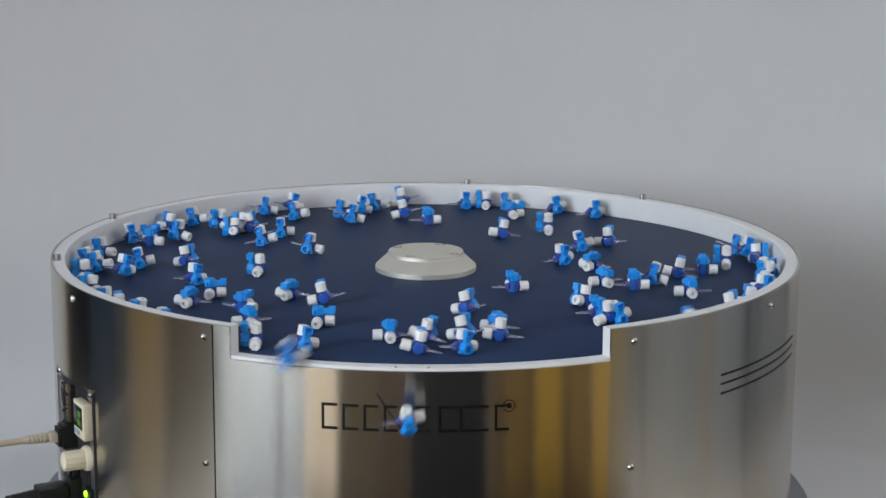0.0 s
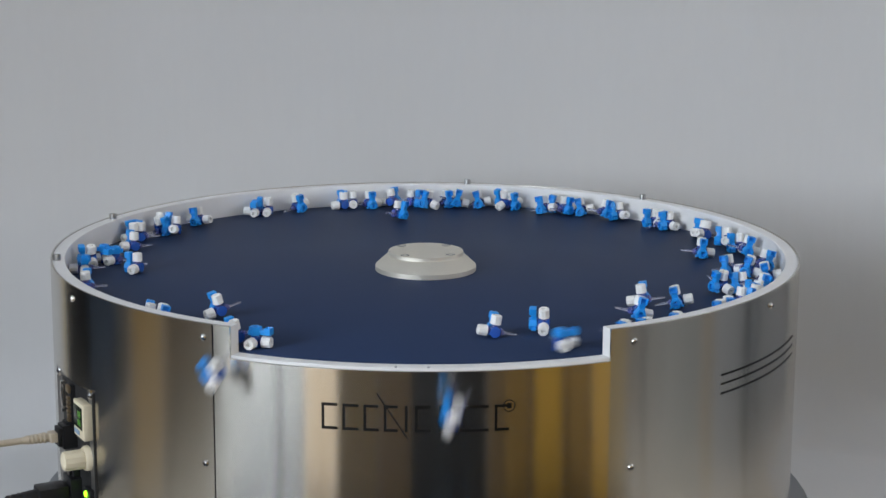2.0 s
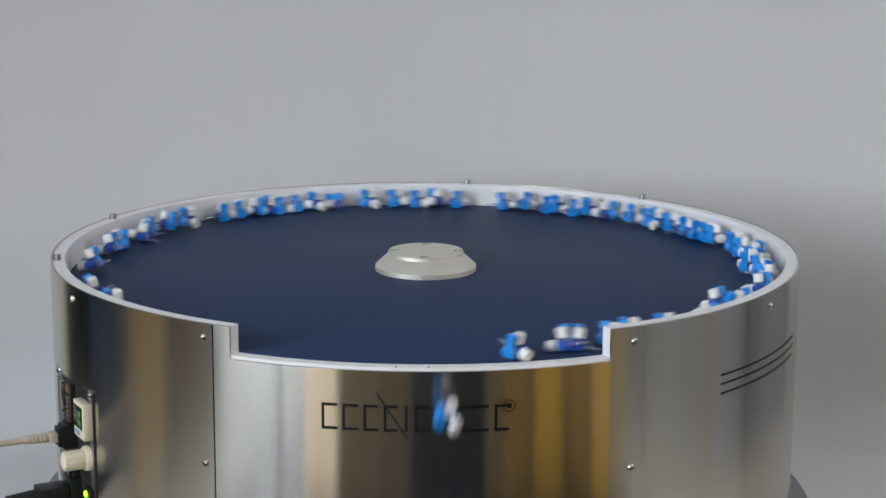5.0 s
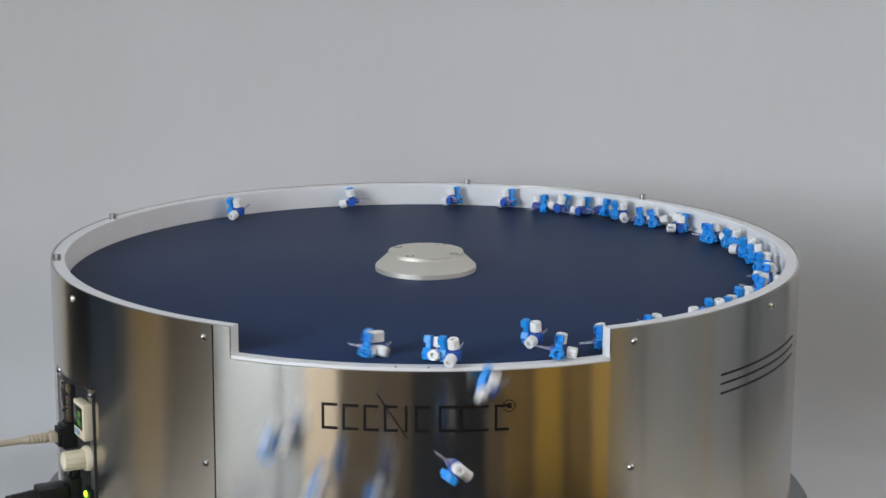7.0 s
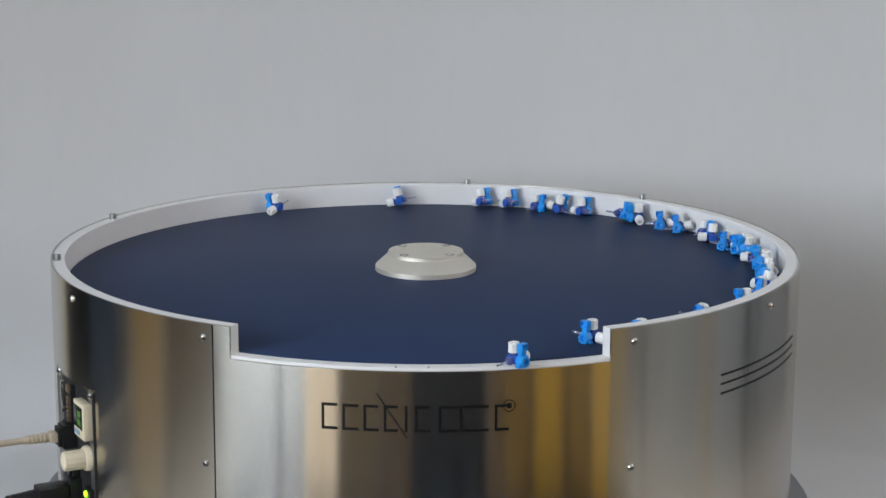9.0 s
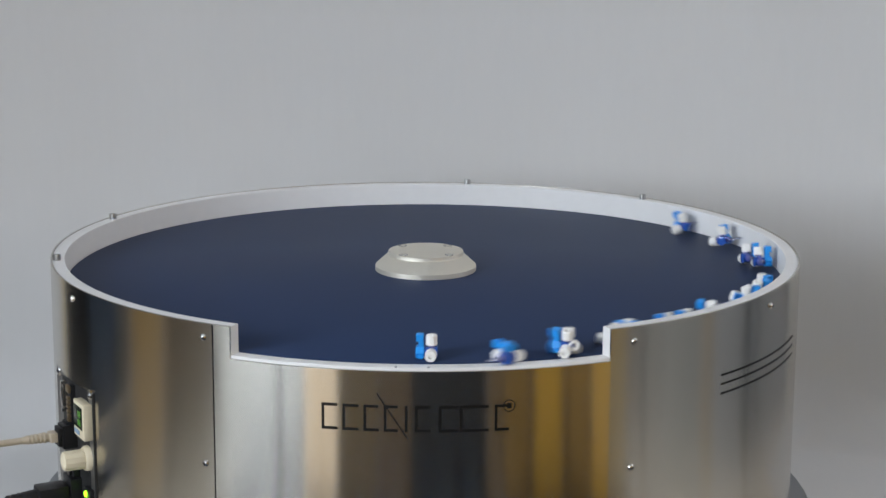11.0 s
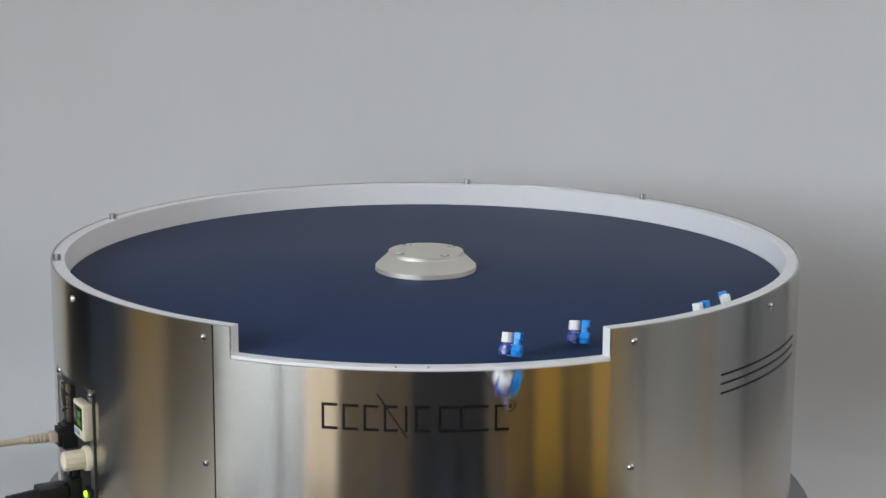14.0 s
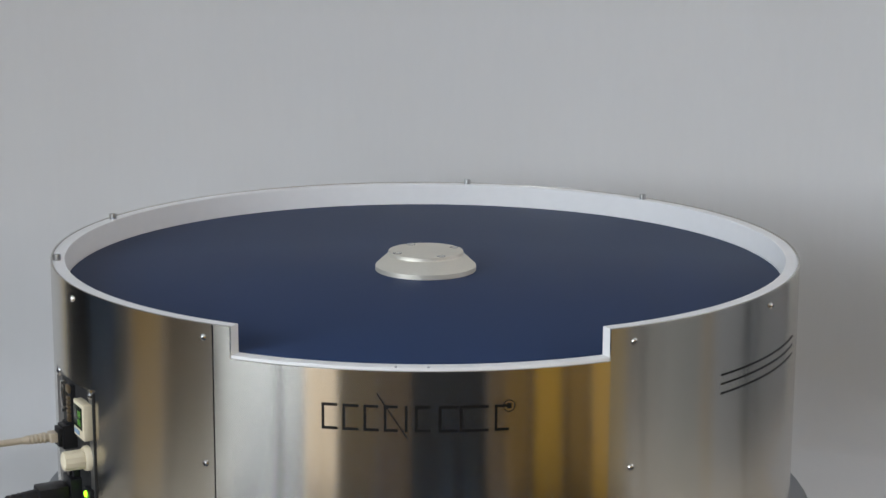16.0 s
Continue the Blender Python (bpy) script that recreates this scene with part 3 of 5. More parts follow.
# ---- what moves ----
STEPS = [(0.03, 0.35, 0.0, 0.5, 1.0), (0.52, 0.90, 0.5, 1.0, 1.0), (1.05, 1.48, 1.0, 1.5, 1.0), (1.62, 1.97, 1.5, 2.0, 1.0),
         (2.12, 2.56, 2.0, 2.5, 1.0), (2.76, 3.36, 2.5, 3.0, 1.0), (2.76, 3.36, 3.0, 3.5, 1.0), (3.62, 4.0, 3.5, 4.0, 1.0),
         (4.26, 4.66, 4.0, 6.5, 0.235), (4.84, 5.24, 4.0, 6.5, 0.235), (5.42, 5.82, 4.0, 6.5, 0.235), (5.96, 6.34, 4.0, 6.5, 0.235), (6.42, 6.92, 4.0, 6.5, 0.06),
         (6.42, 6.92, 6.5, 7.0, 1.0), (7.08, 7.54, 7.0, 7.5, 1.0), (7.86, 8.42, 7.5, 8.0, 1.0), (7.86, 8.42, 8.0, 8.5, 1.0), (8.56, 8.96, 8.5, 9.0, 1.0),
         (9.12, 9.52, 9.0, 11.5, 0.28), (9.70, 10.10, 9.0, 11.5, 0.28), (10.28, 10.68, 9.0, 11.5, 0.28), (10.86, 11.28, 9.0, 11.5, 0.29), (11.36, 11.78, 9.0, 11.5, -0.13),
         (11.36, 11.78, 11.5, 12.0, 1.0), (12.10, 12.5, 12.0, 12.5, 1.0), (12.62, 13.0, 12.5, 13.0, 1.0), (13.1, 13.5, 13.0, 13.5, 1.0),
         (13.55, 14.0, 13.5, 14.0, 1.0), (14.06, 14.5, 14.0, 14.5, 1.0), (14.56, 15.0, 14.5, 15.0, 1.0), (15.05, 15.5, 15.0, 15.5, 1.0)]


def smooth(t, s0, s1):
    u = min(max((t - s0) / (s1 - s0), 0.0), 1.0)
    return u * u * (3 - 2 * u)


def eased(t, t0, t1):
    """How much of the way from key t0 to key t1 is done at t: the disc turns in jerks, now and then backwards."""
    steps = [s for s in STEPS if s[2] >= t0 - 1e-6 and s[3] <= t1 + 1e-6]
    if not steps:
        return min(max((t - t0) / max(t1 - t0, 1e-6), 0.0), 1.0)
    done = 0.0
    for s0, s1, k0, k1, share in steps:
        low = smooth(k0, s0, s1)
        done += share * (smooth(min(max(t, k0), k1), s0, s1) - low) / (smooth(k1, s0, s1) - low)
    return done


def at_time(keys, t):
    if t <= keys[0][0]:
        return keys[0][1:]
    for p, q in zip(keys, keys[1:]):
        if t <= q[0]:
            u = eased(t, p[0], q[0])
            return [a + (b - a) * u for a, b in zip(p[1:], q[1:])]
    return keys[-1][1:]


CHOCK = []                              # points of a stopcock's outside, to find what it rests on


def lowest(turn):
    """How far a stopcock reaches below its middle when it is turned so."""
    return -min((turn @ p).z for p in CHOCK)


def ride(lean, keys, leave):
    """Rows for a stopcock: carried round on the disc (radius, degrees, heading and tilt at key times), then over the lip,
    down to the tray and up again in one hop. leave: when, where, speeds outwards and backwards, spin, and for some
    the time, place and height at which the hop is highest."""
    go, a_go, v_out, v_round, spin, *hop = leave
    lean = max(-14, min(14, lean))
    rng = random.Random(int(abs(go) * 1000) + int(abs(spin)))
    rows = []
    end = at_time(keys, go)
    begin = min(max(go - 0.2, 0.0), go - 0.02)
    t = 0.0
    while t < go - 0.04 and t < 16:
        r, a, yaw, tilt = at_time(keys, t)
        u = min(max((t - begin) / (go - begin), 0.0), 1.0)
        a += (a_go - end[1]) * u
        if -114 < (a + 180) % 360 - 180 < -68:
            r += (0.352 - r) * u * u
        else:
            near = -172 < (a + 180) % 360 - 180 < -8
            r = 0.3205 if near and r > 0.3105 else min(r, 0.3215)
        turn = pose(0, 0, 0, 0, 0, yaw) @ pose(0, 0, 0, lean, tilt, 0)
        rows.append((t, Matrix.Translation((r * math.cos(radians(a)), r * math.sin(radians(a)), DISC_Z + lowest(turn))) @ turn))
        t = round(t + 0.1, 3)
    a = radians(a_go)
    base = pose(0, 0, 0, 0, 0, end[2]) @ pose(0, 0, 0, lean, end[3], 0)
    edge = Vector((0.352 * math.cos(a), 0.352 * math.sin(a), DISC_Z + lowest(base)))
    out, back = Vector((math.cos(a), math.sin(a), 0)), Vector((math.sin(a), -math.cos(a), 0))
    v = out * v_out + back * v_round
    axis = Vector((-math.sin(a), math.cos(a), 0.35 * (1 if spin > 0 else -1))).normalized()
    # the top of the hop, and the moment at which the two flights meet
    fall = math.sqrt((edge.z - TRAY_Z - 0.008) / 4.905)
    rise = math.sqrt(0.03 / 4.905)
    if hop:
        t_top, top = hop[0], Vector(hop[1:4])
    else:
        t_top = go + fall + rise
        top = edge + v * fall + out * rng.uniform(0.0, 0.11) + back * rng.uniform(-0.06, 0.06)
        top.x, top.y = max(-0.31, min(0.31, top.x)), max(-0.56, min(-0.42, top.y))
        top.z = TRAY_Z + 0.038
    hit = (go + t_top) / 2 + (edge.z - top.z) / (9.81 * (t_top - go))
    struck = edge + v * (hit - go)
    struck.z = edge.z - 4.905 * (hit - go) ** 2
    drift = (top - struck) / (t_top - hit)
    drift.z = 0
    down = t_top + math.sqrt(max(top.z - TRAY_Z - 0.008, 0.001) / 4.905)
    landing = top + drift * (down - t_top)
    settle = Vector((max(-0.32, min(0.32, landing.x)) - top.x, max(-0.58, min(-0.41, landing.y)) - top.y, 0)) / (down - t_top)
    times = [go + (hit - go) * i / 8 for i in range(9)] + [hit + (down - hit) * i / 8 for i in range(1, 9)]
    for t in sorted(times + ([0.0] if go < 0 else [])):
        t = round(t, 4)
        if t < 0 or t > 16 or (rows and t < rows[-1][0] + 0.02):
            continue
        if t <= hit:
            place = edge + v * (t - go) - Vector((0, 0, 4.905 * (t - go) ** 2))
        else:
            place = top + (drift if t < t_top else settle) * (t - t_top) - Vector((0, 0, 4.905 * (t - t_top) ** 2))
        turn = Matrix.Rotation(radians(abs(spin) * (t - go)), 4, axis)
        rows.append((t, Matrix.Translation(place) @ turn @ base))
    if rows[-1][0] < 15.9:
        flat = rows[-1][1].copy()
        flat.translation.z = TRAY_Z + lowest(flat.to_3x3().to_4x4())
        rows.append((min(rows[-1][0] + 0.06, 15.95), flat))
        rows.append((16.0, flat))
    return rows


def motions():
    # the disc and its hub
    turn = [(0.0, 0.0), (0.5, -48), (1.0, -96), (1.5, -144), (2.0, -192), (2.5, -238), (3.0, -208), (3.5, -172), (4.0, -206), (6.5, -326), (7.0, -361), (7.5, -309),
            (8.0, -318), (8.5, -346), (9.0, -374), (11.5, -474), (12.0, -444), (12.5, -476), (13.0, -506), (13.5, -536), (14.0, -566), (14.5, -596), (15.0, -630), (15.5, -664)]
    walk(TURNTABLE, [(i / 10, pose(0, 0, 0, 0, 0, at_time(turn, i / 10)[0])) for i in range(161)])
    first = build_stopcock()
    CHOCK.extend(v.co.copy() for ob in first.children for v in ob.data.vertices)
    spare = [first]

    def stopcock(lean, keys, leave):
        rows = ride(lean, keys, leave)
        thing = spare.pop() if spare else copy_thing(first, rows[0][1])
        if thing is not first and thing.animation_data:
            thing.animation_data_clear()
        walk(thing, rows)

    stopcock(12, [(0, 0.3215, 179.7, -104, 0), (0.5, 0.3215, 143.2, -104, 0), (1, 0.3215, 102.9, -184, 0), (1.5, 0.3207, 70.5, -117, 0), (2, 0.3215, 49.8, -154, 0), (2.5, 0.3215, 16, -284, 0), (3, 0.3215, 35.1, -278, 0), (3.5, 0.312, 63.6, -149, 0), (4, 0.3215, 45.5, -155, 0), (6.5, 0.311, -64.1, -192, 0), (7, 0.3305, -89.1, -200, 0), (7.5, 0.3305, -79.1, -197, 0)], (7.19, -77.1, 0.23, -0.22, -669))
    stopcock(4, [(0, 0.3207, 170.9, -118, 0), (0.5, 0.3215, 137.8, -116, 0), (1, 0.3163, 98.8, -116, 0), (1.5, 0.3088, 66.2, -116, 0), (2, 0.3215, 37.4, -158, 0), (2.5, 0.3215, 5.3, -168, 0), (3, 0.3215, 24.9, -162, 0), (3.5, 0.3215, 54.4, -232, 0), (4, 0.3215, 34.5, -239, 0), (6.5, 0.2912, -68.5, -273, 0), (7, 0.2912, -72.5, -274, 0)], (6.87, -94.0, 0.21, 0.4, 316))
    stopcock(13, [(0, 0.3215, 157.9, -65, 0), (0.5, 0.3215, 126, -143, 0), (1, 0.3215, 93.2, -245, 0), (1.5, 0.3215, 65.1, -373, 0), (2, 0.3215, 39, -425, 0), (2.5, 0.3215, 8.4, -425, 0), (3, 0.3215, 30.8, -418, 0), (3.5, 0.3194, 60, -289, 0), (4, 0.3215, 41, -295, 0), (6.5, 0.3216, -66.1, -331, 0), (7, 0.3216, -70.1, -332, 0)], (6.63, -68.3, 0.27, 0.28, -769))
    stopcock(34, [(0, 0.3097, -177.1, -103, 0), (0.5, 0.3215, -211.5, -37, 0), (1, 0.3215, -241.9, -103, 0), (1.5, 0.3215, -281.7, -184, 0), (2, 0.3215, -301.9, -104, 0), (2.5, 0.3215, -333.5, -103, 0), (3, 0.3215, -312.6, -96, 0), (3.5, 0.3215, -285.9, -154, 0), (4, 0.3215, -302.9, -159, 0), (6.5, 0.311, -412.2, -196, 0), (7, 0.311, -442.2, -206, 0)], (6.67, -446.8, 0.23, 0.4, -622))
    stopcock(-8, [(0, 0.311, -170.2, -189, 0), (0.5, 0.3215, -206.4, -125, 0), (1, 0.3215, -236.3, -120, 0), (1.5, 0.3136, -268.2, -120, 0), (2, 0.3215, -296, -120, 0), (2.5, 0.3215, -329.9, -120, 0), (3, 0.3215, -312.1, -114, 0), (3.5, 0.3215, -281.7, -159, 0), (4, 0.3215, -301.2, -165, 0), (6.5, 0.311, -408.6, -201, 0), (7, 0.2938, -432.6, -209, 0), (7.5, 0.2938, -422.6, -206, 0)], (7.41, -434.5, 0.27, -0.46, 450))
    stopcock(12, [(0, 0.311, -159.2, 126, 0), (0.5, 0.3215, -196.1, 126, 0), (1, 0.3215, -229.3, -7, 0), (1.5, 0.3215, -259, -54, 0), (2, 0.3215, -287.3, -54, 0), (2.5, 0.3215, -325.5, -54, 0), (3, 0.3215, -307.1, -48, 0), (3.5, 0.3215, -273.9, -54, 0), (4, 0.3215, -294.2, -61, 0), (6.5, 0.311, -397.2, -95, 0), (7, 0.311, -423.6, -104, 0), (7.5, 0.311, -410, -99, 0), (8, 0.2992, -424.8, -104, 0), (8.5, 0.3015, -423.8, -104, 0), (9, 0.3015, -453.8, -114, 0)], (8.66, -446.7, 0.27, 0.3, 545))
    stopcock(34, [(0, 0.311, -158.3, -152, 0), (0.5, 0.3215, -193.3, -164, 0), (1, 0.3215, -215.8, -97, 0), (1.5, 0.3215, -246.8, -97, 0), (2, 0.3215, -280.6, -97, 0), (2.5, 0.3215, -312.2, -97, 0), (3, 0.3215, -292.9, -91, 0), (3.5, 0.3215, -265.3, -97, 0), (4, 0.3215, -285.3, -104, 0), (6.5, 0.3215, -387.2, -138, 0), (7, 0.3215, -417.2, -148, 0)], (6.79, -436.4, 0.22, 0.28, -621))
    stopcock(4, [(0, 0.311, -150, -114, 0), (0.5, 0.3215, -188, -252, 0), (1, 0.3215, -211.2, -175, 0), (1.5, 0.3215, -241.5, -294, 0), (2, 0.3215, -274.2, -427, 0), (2.5, 0.3215, -302.8, -474, 0), (3, 0.3215, -284, -468, 0), (3.5, 0.3215, -261.5, -346, 0), (4, 0.3215, -275.1, -350, 0), (6.5, 0.3215, -376.8, -384, 0), (7, 0.311, -405.1, -393, 0), (7.5, 0.3173, -366.7, -381, 0), (8, 0.311, -390.8, -389, 0), (8.5, 0.311, -412.2, -396, 0), (9, 0.351, -438.4, -405, 0), (11.5, 0.351, -532.4, -436, 0)], (9.24, -443.9, 0.28, 0.3, 332))
    stopcock(-1, [(0, 0.311, -144.9, 105, 0), (0.5, 0.3215, -183.4, 105, 0), (1, 0.3215, -210.5, 178, 0), (1.5, 0.3215, -237.2, 105, 0), (2, 0.3215, -267.4, -25, 0), (2.5, 0.3215, -295.2, -75, 0), (3, 0.3215, -275.8, -69, 0), (3.5, 0.3215, -252.1, -75, 0), (4, 0.3135, -269, -81, 0), (6.5, 0.3215, -368, -114, 0), (7, 0.311, -395.3, -123, 0), (7.5, 0.3215, -350.3, -108, 0), (8, 0.3214, -361.3, -112, 0), (8.5, 0.311, -396.1, -123, 0), (9, 0.3021, -423.6, -132, 0), (11.5, 0.3021, -517.6, -163, 0)], (9.83, -452.8, 0.31, 0.35, 586))
    stopcock(-38, [(0, 0.2855, -172.5, -52, 0), (0.5, 0.2931, -210.7, -65, 0), (1, 0.2971, -245.6, -199, 0), (1.5, 0.3165, -276.6, -142, 0), (2, 0.3169, -307.6, -73, 0), (2.5, 0.3215, -341.3, -85, 0), (3, 0.3215, -317.2, -77, 0), (3.5, 0.3215, -289.9, -149, 0), (4, 0.3215, -310.7, -156, 0), (6.5, 0.311, -419.6, -192, 0), (7, 0.3394, -446.5, -201, 0), (7.5, 0.3394, -436.5, -198, 0)], (7.24, -433.1, 0.24, -0.4, 789))
    stopcock(11, [(0, 0.2721, 179.5, -84, 0), (0.5, 0.2664, 143.3, -84, 0), (1, 0.2864, 98.8, -99, 0), (1.5, 0.2837, 44.2, -178, 0), (2, 0.2867, -4.1, -126, 0), (2.5, 0.311, -30.8, -84, 0), (3, 0.308, -3.7, -75, 0), (3.5, 0.2916, 22.3, -84, 0), (4, 0.3215, 3.2, -90, 0), (6.5, 0.3101, -95.6, -123, 0), (7, 0.3101, -99.6, -124, 0)], (6.9, -103.0, 0.2, 0.31, 466))
    stopcock(4, [(0, 0.2966, 159.3, -106, -90), (0.5, 0.285, 116.9, -106, 0), (1, 0.3215, 77.5, -106, 0), (1.5, 0.3215, 37.3, -246, 0), (2, 0.3215, 14.9, -169, 0), (2.5, 0.3215, -17.2, -179, 0), (3, 0.3215, 2, -173, 0), (3.5, 0.3215, 34.2, -106, 0), (4, 0.3215, 16.3, -112, 0), (6.5, 0.3399, -85, -146, 0), (7, 0.3399, -89, -147, 0)], (6.87, -89.0, 0.28, 0.33, 478))
    stopcock(34, [(0, 0.3032, 155.1, 5, -90), (0.5, 0.2983, 127.4, -72, 0), (1, 0.3081, 85.8, -72, 0), (1.5, 0.3215, 45.1, -72, 0), (2, 0.3215, 20, -197, 0), (2.5, 0.3215, -12.1, -208, 0), (3, 0.3215, 7.2, -201, 0), (3.5, 0.3215, 40.1, -175, 0), (4, 0.3215, 20, -181, 0), (6.5, 0.351, -78.8, -214, 0), (7, 0.351, -82.8, -215, 0)], (6.95, -80.0, 0.33, 0.27, -745))
    stopcock(12, [(0, 0.3215, 146.6, 126, 0), (0.5, 0.3215, 122.9, 2, 0), (1, 0.3215, 92, -128, 0), (1.5, 0.3215, 61.4, -169, 0), (2, 0.3215, 28, -234, 0), (2.5, 0.311, -3.2, -365, 0), (3, 0.3091, 13.1, -360, 0), (3.5, 0.3096, 56.2, -414, 0), (4, 0.3215, 36.7, -420, 0), (6.5, 0.3165, -68.4, -455, 0), (7, 0.3165, -72.4, -456, 0)], (6.59, -75.9, 0.35, 0.3, -401))
    stopcock(15, [(0, 0.3215, 139.4, -107, 0), (0.5, 0.3215, 118.1, -107, 0), (1, 0.3215, 89, -125, 0), (1.5, 0.3215, 49.7, -107, 0), (2, 0.3215, 27.3, -229, 0), (2.5, 0.315, -5.8, -162, 0), (3, 0.3215, 12.4, -156, 0), (3.5, 0.3138, 46.1, -107, 0), (4, 0.3215, 29.2, -112, 0), (6.5, 0.3052, -72.5, -146, 0), (7, 0.3052, -76.5, -147, 0)], (6.76, -86.0, 0.21, 0.1, 387, 7.0, 0.02, -0.42, 0.252))
    stopcock(-38, [(0, 0.284, 152.9, -116, 0), (0.5, 0.2873, 109.3, -257, 0), (1, 0.3007, 66.5, -400, 0), (1.5, 0.2961, 38.2, -529, 0), (2, 0.3028, -6.1, -473, 0), (2.5, 0.311, -40.6, -437, 0), (3, 0.311, -9.6, -427, 0), (3.5, 0.3215, 22.3, -495, 0), (4, 0.3215, -1.3, -503, 0), (6.5, 0.3215, -103.3, -537, 0)], (6.38, -91.0, 0.27, 0.32, 668))
    stopcock(-16, [(0, 0.227, 179.2, 52, 0), (0.5, 0.247, 131.2, 36, 0), (1, 0.2426, 73.4, -116, 0), (1.5, 0.2626, 25.4, -132, 0), (2, 0.2826, -19.9, -147, 0), (2.5, 0.291, -66.7, -158, 0), (3, 0.311, -48, -152, 0), (3.5, 0.311, -25.3, -116, 0), (4, 0.311, -48.6, -124, 0), (6.5, 0.311, -150.6, -158, 0)], (5.06, -81.7, 0.27, 0.33, -688))
    stopcock(-7, [(0, 0.2239, -162, -53, 0), (0.5, 0.2488, -200.6, -53, 0), (1, 0.2887, -237.7, -53, 0), (1.5, 0.3068, -270.4, -53, 0), (2, 0.3156, -298.8, -53, 0), (2.5, 0.2894, -337.5, -192, 0), (3, 0.3193, -309.9, -182, 0), (3.5, 0.312, -279.4, -53, 0), (4, 0.3096, -299.4, -60, 0), (6.5, 0.311, -400.7, -93, 0), (7, 0.3376, -431.8, -104, 0), (7.5, 0.3376, -421.8, -101, 0)], (7.29, -427, 0.36, -0.23, -356))
    stopcock(-14, [(0, 0.2551, -143.7, 89, -90), (0.5, 0.2773, -184.9, 89, -90), (1, 0.317, -221.6, -48, 0), (1.5, 0.3215, -256.6, -91, 0), (2, 0.3206, -285.7, -220, 0), (2.5, 0.3215, -315.7, -150, 0), (3, 0.3215, -295.1, -144, 0), (3.5, 0.3135, -269, -217, 0), (4, 0.3215, -288.9, -224, 0), (6.5, 0.311, -389.6, -258, 0), (7, 0.311, -419.6, -268, 0)], (6.75, -442.4, 0.29, 0.28, 494))
    stopcock(-1, [(0, 0.2255, -148.3, -178, -90), (0.5, 0.2455, -196.3, -194, -90), (1, 0.2655, -244.3, -210, -90), (1.5, 0.2855, -289, -225, -90), (2, 0.3215, -318.4, -154, 0), (2.5, 0.3064, -360, -96, 0), (3, 0.3215, -338.4, -89, 0), (3.5, 0.3193, -309.9, -160, 0), (4, 0.3215, -327.9, -166, 0), (6.5, 0.2811, -432.2, -201, 0), (7, 0.3115, -457.7, -209, 0), (7.5, 0.3115, -447.7, -206, 0)], (7.19, -446.3, 0.24, -0.25, -479, 7.46, 0.053, -0.42, 0.272))
    stopcock(1, [(0, 0.311, -132.8, -63, 0), (0.5, 0.311, -170.3, -63, 0), (1, 0.3215, -199.7, 8, 0), (1.5, 0.3215, -231.8, -63, 0), (2, 0.3184, -258.7, -63, 0), (2.5, 0.3159, -287.1, -63, 0), (3, 0.3215, -266.7, -56, 0), (3.5, 0.3215, -242.2, -63, 0), (4, 0.3215, -262.3, -70, 0), (6.5, 0.311, -363.2, -103, 0), (7, 0.3215, -388.4, -112, 0), (7.5, 0.3215, -338.2, -95, 0), (8, 0.3215, -350, -99, 0), (8.5, 0.311, -382.8, -110, 0), (9, 0.311, -416.9, -121, 0), (11.5, 0.311, -510.9, -152, 0)], (9.49, -436.0, 0.34, 0.34, 793))
    stopcock(-10, [(0, 0.311, -139.1, -121, 0), (0.5, 0.3215, -174.7, -121, 0), (1, 0.3215, -206.4, -121, 0), (1.5, 0.3215, -234.5, -249, 0), (2, 0.3215, -263.4, -301, 0), (2.5, 0.3215, -291.2, -429, 0), (3, 0.3215, -272.2, -422, 0), (3.5, 0.3215, -246.6, -481, 0), (4, 0.3215, -265.8, -487, 0), (6.5, 0.3215, -363.5, -520, 0), (7, 0.311, -389.6, -528, 0), (7.5, 0.3215, -343.1, -513, 0), (8, 0.3215, -352.6, -516, 0), (8.5, 0.311, -388.4, -528, 0), (9, 0.311, -418.4, -538, 0)], (8.78, -444.9, 0.29, 0.27, 790))
    stopcock(6, [(0, 0.2337, -132.8, -122, -90), (0.5, 0.2963, -178.6, -268, -90), (1, 0.3215, -195.6, -276, -90), (1.5, 0.3215, -228.2, -409, 0), (2, 0.3215, -255, -535, 0), (2.5, 0.3215, -282.8, -512, 0), (3, 0.3215, -264.8, -506, 0), (3.5, 0.3215, -235.9, -456, 0), (4, 0.3215, -253.5, -462, 0), (6.5, 0.3215, -354.6, -496, 0), (7, 0.3215, -378.1, -504, 0), (7.5, 0.3215, -331.2, -488, 0), (8, 0.3215, -337.8, -490, 0), (8.5, 0.3215, -361.3, -498, 0), (9, 0.311, -389.6, -507, 0), (11.5, 0.311, -483.6, -538, 0)], (10.55, -454.7, 0.33, 0.33, 539))
    stopcock(-18, [(0, 0.2878, 138.8, -149, 0), (0.5, 0.3076, 95.7, -92, 0), (1, 0.3215, 54.6, -85, 0), (1.5, 0.3215, 33.3, -85, 0), (2, 0.3215, 10.9, -85, 0), (2.5, 0.3215, -21.2, -96, 0), (3, 0.3215, -1.3, -89, 0), (3.5, 0.3215, 31.1, 43, 0), (4, 0.3215, 12.5, 37, 0), (6.5, 0.3215, -89.5, 3, 0)], (6.42, -103.0, 0.35, 0.39, -479))
